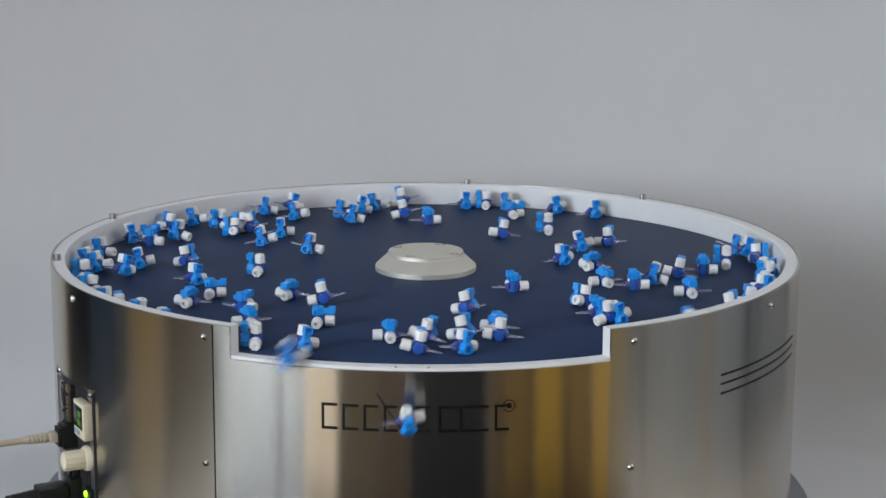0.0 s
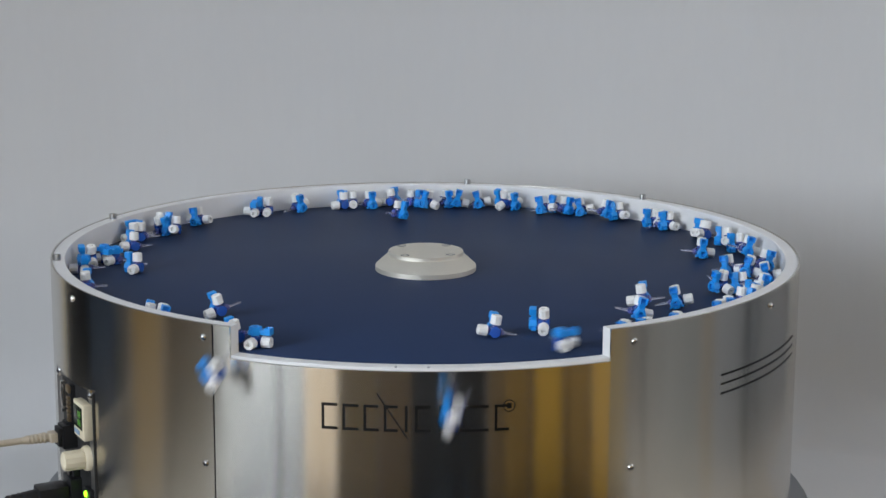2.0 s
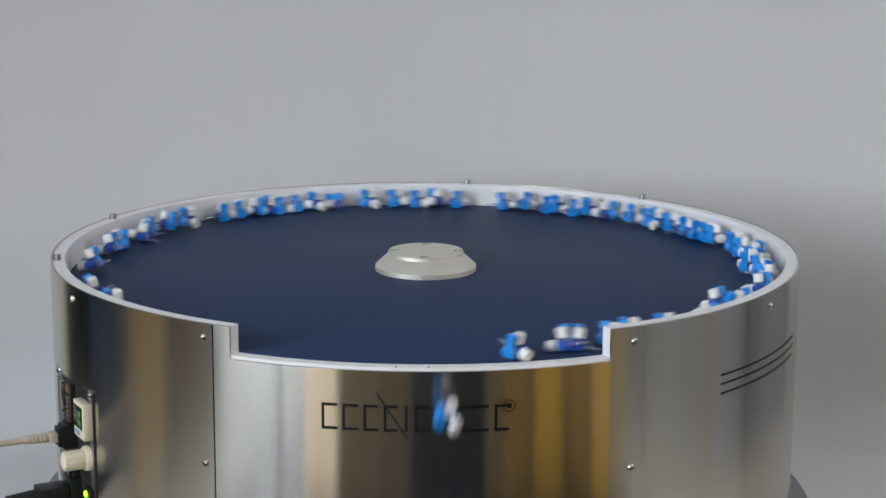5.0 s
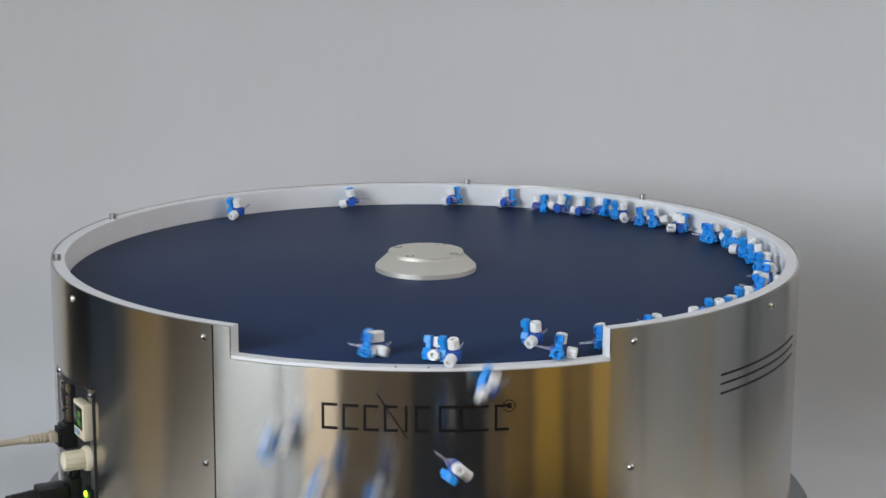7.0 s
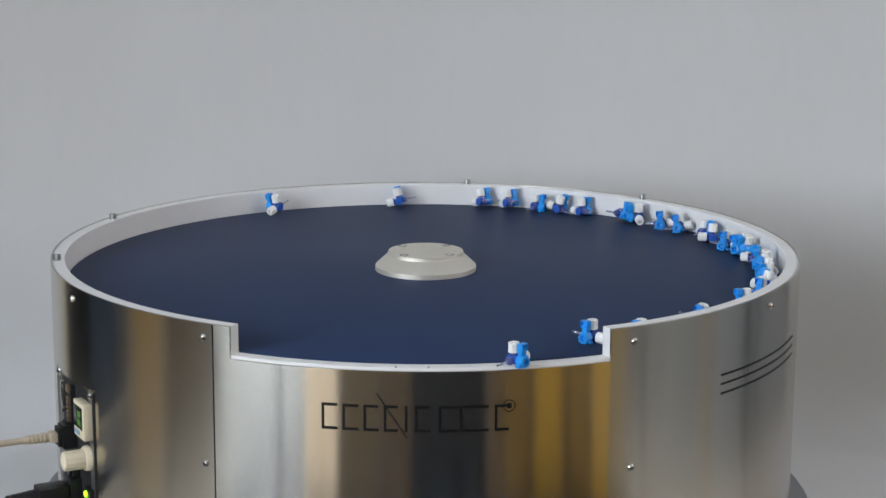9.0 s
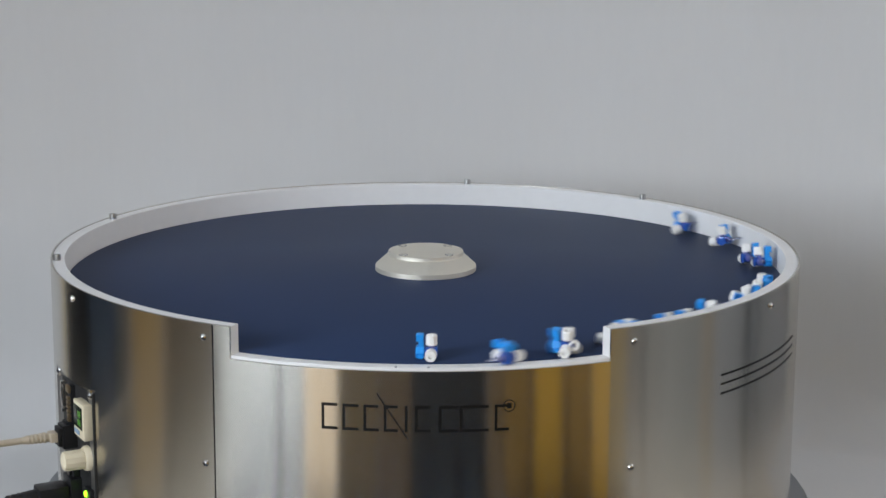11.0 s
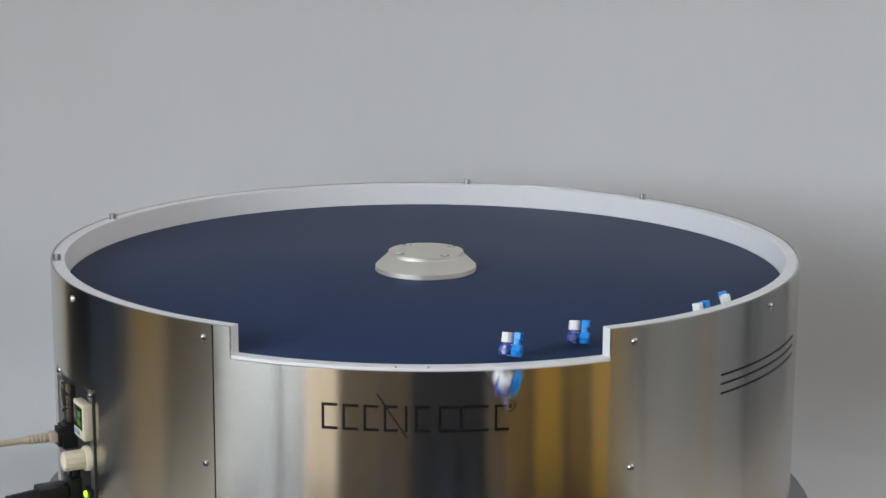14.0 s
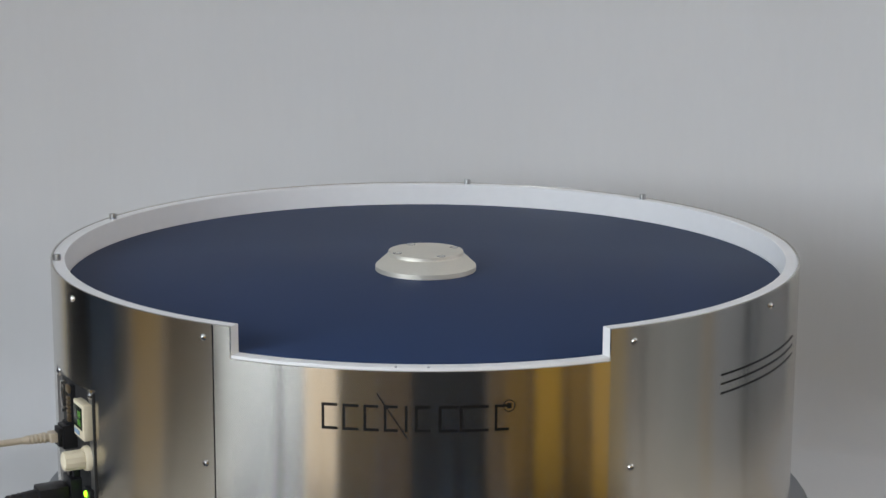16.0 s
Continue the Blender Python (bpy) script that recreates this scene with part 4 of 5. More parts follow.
    stopcock(18, [(0, 0.2494, 142.8, -183, 0), (0.5, 0.2694, 108.8, -183, 0), (1, 0.2613, 68.2, -123, 0), (1.5, 0.2813, 22.6, -138, 0), (2, 0.3013, -18.7, -152, 0), (2.5, 0.311, -50.9, -279, 0), (3, 0.311, -32.1, -273, 0), (3.5, 0.3105, 0.9, -140, 0), (4, 0.311, -19.1, -146, 0), (6.5, 0.311, -121.1, -180, 0)], (5.62, -77.7, 0.25, 0.38, -466))
    stopcock(34, [(0, 0.2639, 136.8, -183, 0), (0.5, 0.2765, 100.1, -119, 0), (1, 0.2965, 53.4, -99, 0), (1.5, 0.3102, 23.8, -99, 0), (2, 0.311, -9.5, -99, 0), (2.5, 0.311, -45.1, -99, 0), (3, 0.311, -23.6, -92, 0), (3.5, 0.3215, 0.9, 32, 0), (4, 0.3143, -10.3, 29, 0), (6.5, 0.3143, -112.3, -5, 0)], (5.78, -79.1, 0.27, 0.25, 545))
    stopcock(34, [(0, 0.1968, 146.6, -99, 0), (0.5, 0.2264, 109.2, -123, 0), (1, 0.2464, 61.2, -139, 0), (1.5, 0.2664, 13.2, -155, 0), (2, 0.2671, -34.5, -102, 0), (2.5, 0.2922, -84, -99, -90), (3, 0.2922, -74, -96, -90)], (2.64, -74.2, 0.34, -0.23, 679))
    stopcock(-38, [(0, 0.2477, 137, 71, 0), (0.5, 0.259, 98.7, 133, 0), (1, 0.279, 52.6, 117, 0), (1.5, 0.299, 10.8, 103, 0), (2, 0.311, -30.9, -38, 0), (2.5, 0.3178, -67.8, -109, 0), (3, 0.3178, -57.8, -106, 0)], (2.93, -78.7, 0.2, -0.39, 551))
    stopcock(-10, [(0, 0.3215, 123.1, -92, 0), (0.5, 0.3193, 72.8, -92, -90), (1, 0.3215, 39.5, -103, -90), (1.5, 0.3215, 7.4, -114, -90), (2, 0.3215, -24.7, -124, -90), (2.5, 0.3215, -56.8, -135, -90), (3, 0.3215, -37.5, -129, -90), (3.5, 0.3215, -11.8, -120, -90), (4, 0.311, -29.6, -126, -90), (6.5, 0.311, -131.6, -160, -90)], (5.68, -86.5, 0.22, 0.32, 425))
    stopcock(-38, [(0, 0.3215, 117.4, -65, 0), (0.5, 0.314, 74, -65, 0), (1, 0.3213, 49.7, -65, 0), (1.5, 0.3215, 25, -113, 0), (2, 0.3215, -1.3, -65, 0), (2.5, 0.3215, -33.4, -76, 0), (3, 0.3215, -14.1, -69, 0), (3.5, 0.3215, 14.9, 60, 0), (4, 0.3042, -1.4, 54, 0), (6.5, 0.3042, -103.4, 20, 0)], (6.26, -85.0, 0.25, 0.1, 420, 6.5, 0.013, -0.42, 0.239))
    stopcock(12, [(0, 0.2814, 119.8, -109, 0), (0.5, 0.2965, 79, -109, 0), (1, 0.3039, 40.7, -109, 0), (1.5, 0.3087, 10.6, -109, 0), (2, 0.311, -26.2, -246, 0), (2.5, 0.311, -59.3, -179, 0), (3, 0.311, -37.3, -172, 0), (3.5, 0.311, -15.8, -250, 0), (4, 0.3215, -35.5, -257, 0), (6.5, 0.3215, -137.5, -291, 0)], (5.56, -86.5, 0.24, 0.23, 450))
    stopcock(1, [(0, 0.2152, 134, -89, 0), (0.5, 0.2352, 86, -105, 0), (1, 0.2588, 36.2, -89, 0), (1.5, 0.288, -1.6, -180, 0), (2, 0.311, -38.8, -117, 0), (2.5, 0.3184, -74.7, -89, 0), (3, 0.3184, -64.7, -86, 0)], (2.925, -90.5, 0.34, -0.38, -308))
    stopcock(-10, [(0, 0.1337, 149.5, -107, 0), (0.5, 0.1447, 100.1, -115, 0), (1, 0.1802, 53.6, -185, 0), (1.5, 0.2124, 0.9, -287, 0), (2, 0.2411, -37.7, -287, 0), (2.5, 0.2518, -72.1, -287, 0), (3, 0.27, -50.8, -279, 0), (3.5, 0.29, -15.8, -268, 0), (4, 0.3215, -37.4, -275, 0), (6.5, 0.3215, -139.4, -309, 0)], (5.66, -90.6, 0.31, 0.32, -537))
    stopcock(-6, [(0, 0.1593, -170.9, -191, 0), (0.5, 0.1865, -218.9, -305, 0), (1, 0.2153, -268.6, -305, 0), (1.5, 0.2721, -308.6, -305, 0), (2, 0.2758, -348.3, -445, 0), (2.5, 0.2954, -371.9, -369, 0), (3, 0.2926, -359.1, -364, 0), (3.5, 0.2948, -319.3, -424, 0), (4, 0.3215, -335.1, -430, 0), (6.5, 0.3124, -436.5, -464, 0), (7, 0.3052, -463.5, -473, 0), (7.5, 0.3052, -453.5, -470, 0)], (7.09, -453.3, 0.24, -0.29, -754))
    stopcock(34, [(0, 0.1707, -134.5, 53, -90), (0.5, 0.1991, -179.9, 53, -90), (1, 0.244, -225.9, -93, 0), (1.5, 0.2807, -264.1, -127, 0), (2, 0.3109, -294.7, -127, 0), (2.5, 0.2837, -327.3, -127, 0), (3, 0.302, -306, -120, 0), (3.5, 0.2834, -271.3, -127, 0), (4, 0.3215, -291.3, -134, 0), (6.5, 0.3215, -393.2, -168, 0), (7, 0.3215, -423.2, -178, 0)], (6.71, -435.4, 0.32, 0.29, 739))
    stopcock(-14, [(0, 0.1723, -121.2, 88, 0), (0.5, 0.2174, -165.5, 88, -90), (1, 0.2618, -207.3, 88, -90), (1.5, 0.2956, -250, -55, 0), (2, 0.3162, -276.2, -92, 0), (2.5, 0.3215, -308.6, -92, 0), (3, 0.3215, -289.2, -85, 0), (3.5, 0.3215, -263.1, -92, 0), (4, 0.3215, -280.6, -98, 0), (6.5, 0.311, -383.6, -132, 0), (7, 0.311, -414.6, -142, 0), (7.5, 0.311, -379.2, -131, 0), (8, 0.311, -398.9, -137, 0), (8.5, 0.311, -424.1, -146, 0), (9, 0.311, -428.1, -147, 0)], (8.6, -426.8, 0.31, 0.34, 538))
    stopcock(1, [(0, 0.2386, -112.2, -184, -90), (0.5, 0.2386, -116.2, -185, -90)], (0.18, -114.2, 0.2, 0.36, 631))
    stopcock(-9, [(0, 0.2707, 109.7, -117, 0), (0.5, 0.2617, 60.4, -158, 0), (1, 0.2802, 11.6, -297, 0), (1.5, 0.311, -29.2, -438, 0), (2, 0.311, -60.2, -477, 0), (2.5, 0.311, -90.2, -487, 0)], (2.2, -75.7, 0.28, 0.31, 798))
    stopcock(-14, [(0, 0.2369, 109.6, -96, 0), (0.5, 0.258, 57.4, -96, -90), (1, 0.2648, 22.3, -122, -90), (1.5, 0.2848, -22.5, -137, -90), (2, 0.3048, -63.1, -150, -90), (2.5, 0.3048, -93.1, -160, -90)], (2.12, -79.9, 0.29, 0.21, -436))
    stopcock(-15, [(0, 0.2811, 104.9, -78, 0), (0.5, 0.2698, 73.3, -78, 0), (1, 0.2671, 27.7, -176, 0), (1.5, 0.2649, -7.1, -116, 0), (2, 0.2686, -47.9, -78, 0), (2.5, 0.2913, -99.3, -229, 0), (3, 0.3076, -68.1, -219, 0), (3.5, 0.311, -52.4, -258, 0), (4, 0.311, -82.4, -268, 0)], (3.73, -89.7, 0.2, 0.34, -507))
    stopcock(34, [(0, 0.3037, 100.3, -119, 0), (0.5, 0.314, 68.6, -119, 0), (1, 0.3215, 34.6, -249, 0), (1.5, 0.3215, 8.3, -175, 0), (2, 0.3215, -23.8, -186, 0), (2.5, 0.3215, -55.9, -196, 0), (3, 0.3215, -36.6, -190, 0), (3.5, 0.3215, -10.9, -181, 0), (4, 0.3215, -29.5, -187, 0), (6.5, 0.3215, -131.5, -221, 0)], (5.84, -96.6, 0.22, 0.32, -664))
    stopcock(-14, [(0, 0.3215, 94.7, 106, 0), (0.5, 0.3215, 70.5, -19, 0), (1, 0.3215, 36.8, -74, 0), (1.5, 0.3215, 12.3, -74, 0), (2, 0.3215, -19.8, -85, 0), (2.5, 0.3215, -51.9, -96, 0), (3, 0.3215, -32.7, -89, 0), (3.5, 0.3215, -6.9, -164, 0), (4, 0.3215, -26.2, -170, 0), (6.5, 0.3215, -128.2, -204, 0)], (5.89, -97.5, 0.27, 0.24, -511))
    stopcock(-15, [(0, 0.251, 95.4, 99, 0), (0.5, 0.264, 41.9, 146, 0), (1, 0.263, -12.5, 99, 0), (1.5, 0.2678, -41.8, 99, 0), (2, 0.258, -68.1, 173, 0), (2.5, 0.2712, -106.1, 99, 0), (3, 0.2715, -81, 108, 0), (3.5, 0.311, -59.6, 99, 0), (4, 0.2982, -82, 92, 0), (6.5, 0.2982, -184, 58, 0)], (4.38, -85.0, 0.21, 0.22, 681))
    stopcock(2, [(0, 0.2209, 89.5, -85, -90), (0.5, 0.2366, 25.4, -178, 0), (1, 0.2566, -22.6, -194, 0), (1.58, 0.2566, -52.6, -204, 0)], (1.48, -86.0, 0.22, 0.28, -305))
    stopcock(0, [(0, 0.3174, 82.2, -76, 0), (0.5, 0.3207, 56.4, -76, 0), (1, 0.3215, 23.5, -87, 0), (1.5, 0.3215, -3.5, -76, 0), (2, 0.3215, -35.9, -87, 0), (2.5, 0.3215, -65.9, -97, 0)], (2.28, -75.4, 0.28, 0.27, 768))
    stopcock(-3, [(0, 0.3215, 78.2, -188, 0), (0.5, 0.3215, 54.4, -117, 0), (1, 0.3215, 20.2, -117, 0), (1.5, 0.311, -9.5, -117, 0), (2, 0.311, -49.8, -117, 0), (2.5, 0.3148, -77.5, -244, 0), (3, 0.311, -51.8, -236, 0), (3.5, 0.311, -49.9, -134, 0), (4, 0.311, -57.9, -136, 0), (6.5, 0.311, -159.9, -170, 0)], (4.92, -83.5, 0.3, 0.3, -434))
    stopcock(5, [(0, 0.3215, 73.7, -109, 0), (0.5, 0.3215, 44.5, -109, 0), (1, 0.3215, 8.5, -109, 0), (1.5, 0.3215, -23.6, -119, 0), (2, 0.3215, -55.7, -130, 0), (2.5, 0.3305, -89.8, -109, 0), (3, 0.3356, -68.3, -101, 0), (3.5, 0.311, -57.5, 9, 0), (4, 0.2827, -78.6, 2, 0), (6.5, 0.2827, -180.6, -32, 0)], (4.38, -81.0, 0.32, 0.3, -713))
    stopcock(18, [(0, 0.2742, 70.3, -181, -90), (0.5, 0.2942, 27.4, -195, -90), (1, 0.311, -38.8, -162, 0), (1.5, 0.3298, -68.4, -94, 0), (2, 0.3298, -72.4, -95, 0)], (1.71, -75.2, 0.26, 0.23, -635))
    stopcock(11, [(0, 0.1694, 62.5, 103, 0), (0.5, 0.201, 32.8, 173, 0), (1, 0.2334, -8.2, 103, 0), (1.5, 0.2278, -40.4, 171, 0), (2, 0.261, -77.7, 103, 0), (2.5, 0.311, -137, 124, -90), (3, 0.311, -127, 127, -90)], (2.76, -107.8, 0.21, -0.22, 422))
    stopcock(-15, [(0, 0.215, 54.4, -180, 0), (0.5, 0.2326, -2.2, -137, 0), (1, 0.2446, -43.6, -91, 0), (1.5, 0.2497, -83.7, -91, -90), (2, 0.262, -132.2, -240, 0), (2.5, 0.311, -170.2, -271, 0), (3, 0.311, -150.3, -265, 0), (3.5, 0.311, -121.7, -271, 0), (4, 0.311, -142.9, -279, 0), (6.5, 0.3215, -251.9, -315, 0), (7, 0.3215, -275.4, -323, 0), (7.5, 0.3215, -230.8, -308, 0), (8, 0.3215, -233.7, -309, 0), (8.5, 0.3215, -256.5, -316, 0), (9, 0.3215, -281.4, -325, 0), (11.5, 0.311, -363.2, -352, 0), (12, 0.3215, -337.7, -343, 0), (12.5, 0.3215, -361.3, -351, 0), (13, 0.311, -384.3, -359, 0), (13.5, 0.311, -406.6, -366, 0), (14, 0.3102, -426.9, -373, 0), (14.5, 0.3102, -430.9, -374, 0)], (14.23, -434.6, 0.25, 0.36, -577))
    stopcock(13, [(0, 0.3215, 63.8, -64, 0), (0.5, 0.3215, 33.7, -64, 0), (1, 0.3215, 1.6, -74, 0), (1.5, 0.311, -30.9, -207, 0), (2, 0.311, -60.9, -217, 0)], (1.79, -97.1, 0.35, 0.29, -683))
    stopcock(3, [(0, 0.3215, 55.5, -66, 0), (0.5, 0.3215, 23.5, -66, 0), (1, 0.3215, -5.6, -143, 0), (1.5, 0.3215, -37.7, -153, 0), (2, 0.3215, -67.7, -163, 0)], (1.75, -77.4, 0.22, 0.32, 727))
    stopcock(4, [(0, 0.1337, 11.8, -57, 0), (0.5, 0.1665, -39, -57, 0), (1, 0.2021, -92.5, -57, 0), (1.5, 0.231, -141.9, -140, 0), (2, 0.302, -195.6, -237, 0), (2.5, 0.2958, -235.4, -377, 0), (3, 0.3002, -219, -372, 0), (3.5, 0.3063, -175.7, -417, 0), (4, 0.3215, -197.2, -424, 0), (6.5, 0.3215, -292.6, -456, 0), (7, 0.3215, -315.6, -464, 0), (7.5, 0.3215, -264, -447, 0), (8, 0.3215, -268.4, -448, 0), (8.5, 0.3215, -294.1, -457, 0), (9, 0.3215, -320.7, -466, 0), (11.5, 0.3215, -415.6, -497, 0), (12, 0.311, -401.4, -493, 0), (12.5, 0.311, -431.4, -503, 0)], (12.23, -455.8, 0.31, 0.36, 369))
    stopcock(18, [(0, 0.1782, 30, -79, 0), (0.5, 0.1982, -18, -95, 0), (1, 0.2798, -73.1, -250, 0), (1.5, 0.2908, -102.3, -259, 0), (2, 0.311, -136.7, -259, 0), (2.5, 0.3215, -190.3, -259, 0), (3, 0.3215, -176.8, -254, 0), (3.5, 0.311, -146.8, -259, 0), (4, 0.311, -170.3, -267, 0), (6.5, 0.3183, -274.1, -301, 0), (7, 0.3215, -297.4, -309, 0), (7.5, 0.3215, -242.6, -291, 0), (8, 0.3215, -247.3, -292, 0), (8.5, 0.3215, -272.9, -301, 0), (9, 0.3215, -297.2, -309, 0), (11.5, 0.3215, -391, -340, 0), (12, 0.3215, -357.8, -329, 0), (12.5, 0.311, -393.3, -341, 0), (13, 0.311, -411.1, -347, 0), (13.5, 0.3149, -429.2, -353, 0), (14, 0.3149, -433.2, -354, 0)], (13.95, -438.0, 0.33, 0.29, 564))
    stopcock(-6, [(0, 0.2143, 30.6, 68, 0), (0.5, 0.2054, -8.1, -70, 0), (1, 0.2245, -48.9, -127, 0), (1.5, 0.232, -94.1, -127, 0), (2, 0.232, -98.1, -128, 0)], (1.67, -100.6, 0.23, 0.21, -316))
    stopcock(1, [(0, 0.1597, 0.3, 55, -90), (0.5, 0.1822, -36.6, 55, -90), (1, 0.2006, -84, 55, -90), (1.5, 0.2497, -129.7, 109, -90), (2, 0.2739, -176.3, 163, 0), (2.5, 0.2937, -206.1, 233, 0), (3, 0.311, -170.3, 245, 0), (3.5, 0.311, -136.6, 379, 0), (4, 0.3215, -162.2, 370, 0), (6.5, 0.3171, -270.1, 334, 0), (7, 0.3215, -292.9, 326, 0), (7.5, 0.3215, -238, 345, 0), (8, 0.3215, -242.8, 343, 0), (8.5, 0.3215, -268.1, 335, 0), (9, 0.3215, -292.5, 327, 0), (11.5, 0.311, -386.2, 295, 0), (12, 0.3215, -350.8, 307, 0), (12.5, 0.311, -381.7, 297, 0), (13, 0.311, -403.8, 289, 0), (13.5, 0.3215, -425.8, 282, 0), (14, 0.3215, -429.8, 281, 0)], (13.78, -433.3, 0.34, 0.3, 300))
    stopcock(-9, [(0, 0.1765, -22.4, 120, -90), (0.5, 0.1993, -59.6, 120, -90), (1, 0.2134, -109.7, 129, -90), (1.5, 0.2134, -113.7, 128, -90)], (1.14, -113, 0.3, 0.29, 536))
    stopcock(-11, [(0, 0.207, -23.6, -78, -90), (0.5, 0.207, -53.6, -88, -90)], (0.29, -93.3, 0.21, 0.37, 377))
    stopcock(-16, [(0, 0.2186, -17.2, -107, 0), (0.5, 0.2222, -60.9, -185, 0), (1, 0.2645, -105.3, -245, -90), (1.5, 0.2568, -149.6, -287, -90), (2, 0.2982, -183.5, -287, -90), (2.5, 0.3168, -220.1, -424, 0), (3, 0.3215, -200.9, -417, 0), (3.5, 0.311, -170.3, -487, 0), (4, 0.3215, -187.7, -492, 0), (6.5, 0.3215, -285.2, -525, 0), (7, 0.3215, -310.7, -533, 0), (7.5, 0.3215, -258, -516, 0), (8, 0.3215, -265.4, -518, 0), (8.5, 0.3207, -289.5, -526, 0), (9, 0.3215, -314.4, -535, 0), (11.5, 0.311, -409.8, -566, 0), (12, 0.311, -390.8, -560, 0), (12.5, 0.311, -417.9, -569, 0), (13, 0.3105, -431.5, -574, 0), (13.5, 0.3105, -435.5, -575, 0)], (13.44, -438.0, 0.23, 0.26, -316))
    stopcock(11, [(0, 0.2386, -8, 78, 0), (0.5, 0.2378, -52.9, -67, 0), (1, 0.2689, -91.6, -184, 0), (1.5, 0.311, -144.3, -136, 0), (2, 0.3215, -176, -268, -90), (2.5, 0.3215, -215.5, -282, -90), (3, 0.3215, -196.3, -275, -90), (3.5, 0.3215, -186.3, -272, -90)], (3.27, -97.5, 0.32, -0.26, -652, 3.51, 0.002, -0.42, 0.24))
    stopcock(-3, [(0, 0.2623, -3.8, -92, -90), (0.5, 0.2571, -54.6, -92, 0), (1, 0.2784, -85.6, -223, 0), (1.5, 0.311, -124.4, -272, 0), (2, 0.311, -162.5, -272, 0), (2.5, 0.3215, -200.8, -410, 0), (3, 0.3215, -187.8, -406, 0), (3.5, 0.311, -154.7, -273, 0), (4, 0.3215, -173.4, -279, 0), (6.5, 0.3188, -279.2, -315, 0), (7, 0.3215, -302.1, -322, 0), (7.5, 0.3195, -248.6, -304, 0), (8, 0.3215, -252.8, -306, 0), (8.5, 0.3215, -277.3, -314, 0), (9, 0.3215, -302.2, -322, 0), (11.5, 0.311, -396.1, -353, 0), (12, 0.311, -369.7, -345, 0), (12.5, 0.311, -403, -356, 0), (13, 0.311, -418.5, -361, 0), (13.5, 0.3282, -438.1, -367, 0), (14, 0.3282, -442.1, -368, 0)], (13.7, -443.8, 0.35, 0.22, 449))
    stopcock(-13, [(0, 0.2605, -24.3, 107, -90), (0.5, 0.2605, -54.3, 97, -90)], (0.25, -75.1, 0.23, 0.24, -594))
    stopcock(0, [(0, 0.311, -46.8, 99, 0), (0.5, 0.311, -76.8, 89, 0)], (0.21, -93.7, 0.35, 0.34, 394))
    stopcock(-16, [(0, 0.311, -34.7, 57, 0), (0.5, 0.3078, -63.7, 57, 0), (1, 0.3225, -110.3, -89, 0), (1.5, 0.311, -147.5, -227, 0), (2, 0.3215, -181.1, -160, 0), (2.5, 0.3215, -207.8, -123, 0), (3, 0.3215, -195.2, -119, 0), (3.5, 0.311, -164.1, -10, 0), (4, 0.3215, -180.3, -15, 0), (6.5, 0.3215, -282.4, -49, 0), (7, 0.3215, -306.2, -57, 0), (7.5, 0.3215, -254.6, -40, 0), (8, 0.3215, -261.1, -42, 0), (8.5, 0.3215, -284.2, -50, 0), (9, 0.3215, -311, -59, 0), (11.5, 0.311, -402.2, -89, 0), (12, 0.3215, -379.5, -82, 0), (12.5, 0.311, -412.4, -93, 0), (13, 0.3078, -423.7, -96, 0), (13.5, 0.3143, -444.9, -103, 0), (14, 0.3143, -448.9, -104, 0)], (13.62, -449.0, 0.36, 0.29, -389))
    stopcock(8, [(0, 0.311, -28, 101, 0), (0.5, 0.311, -55.1, -26, 0), (1, 0.3254, -88.8, 40, 0), (1.5, 0.3254, -92.8, 39, 0)], (1.26, -94.0, 0.27, 0.4, -536))
    stopcock(-14, [(0, 0.2864, 2.4, -188, 0), (0.5, 0.311, -34.9, -158, 0), (1, 0.3142, -69.6, -292, 0), (1.5, 0.2991, -97.8, -295, 0), (2, 0.311, -133.4, -431, 0), (2.5, 0.3215, -181.2, -578, 0), (3, 0.311, -164.1, -573, 0), (3.5, 0.311, -128.8, -637, 0), (4, 0.311, -156.4, -647, 0), (6.5, 0.3182, -263.6, -682, 0), (7, 0.3215, -286.3, -690, 0), (7.5, 0.3215, -233.5, -672, 0), (8, 0.3215, -238.6, -674, 0), (8.5, 0.3215, -261.1, -682, 0), (9, 0.3215, -286.8, -690, 0), (11.5, 0.3203, -365.7, -716, 0), (12, 0.3215, -343.6, -709, 0), (12.5, 0.3179, -371, -718, 0), (13, 0.311, -395.1, -726, 0), (13.5, 0.311, -417.9, -734, 0), (14, 0.3311, -438.6, -741, 0), (14.58, 0.3311, -442.6, -742, 0)], (14.48, -440.0, 0.21, 0.37, 781))
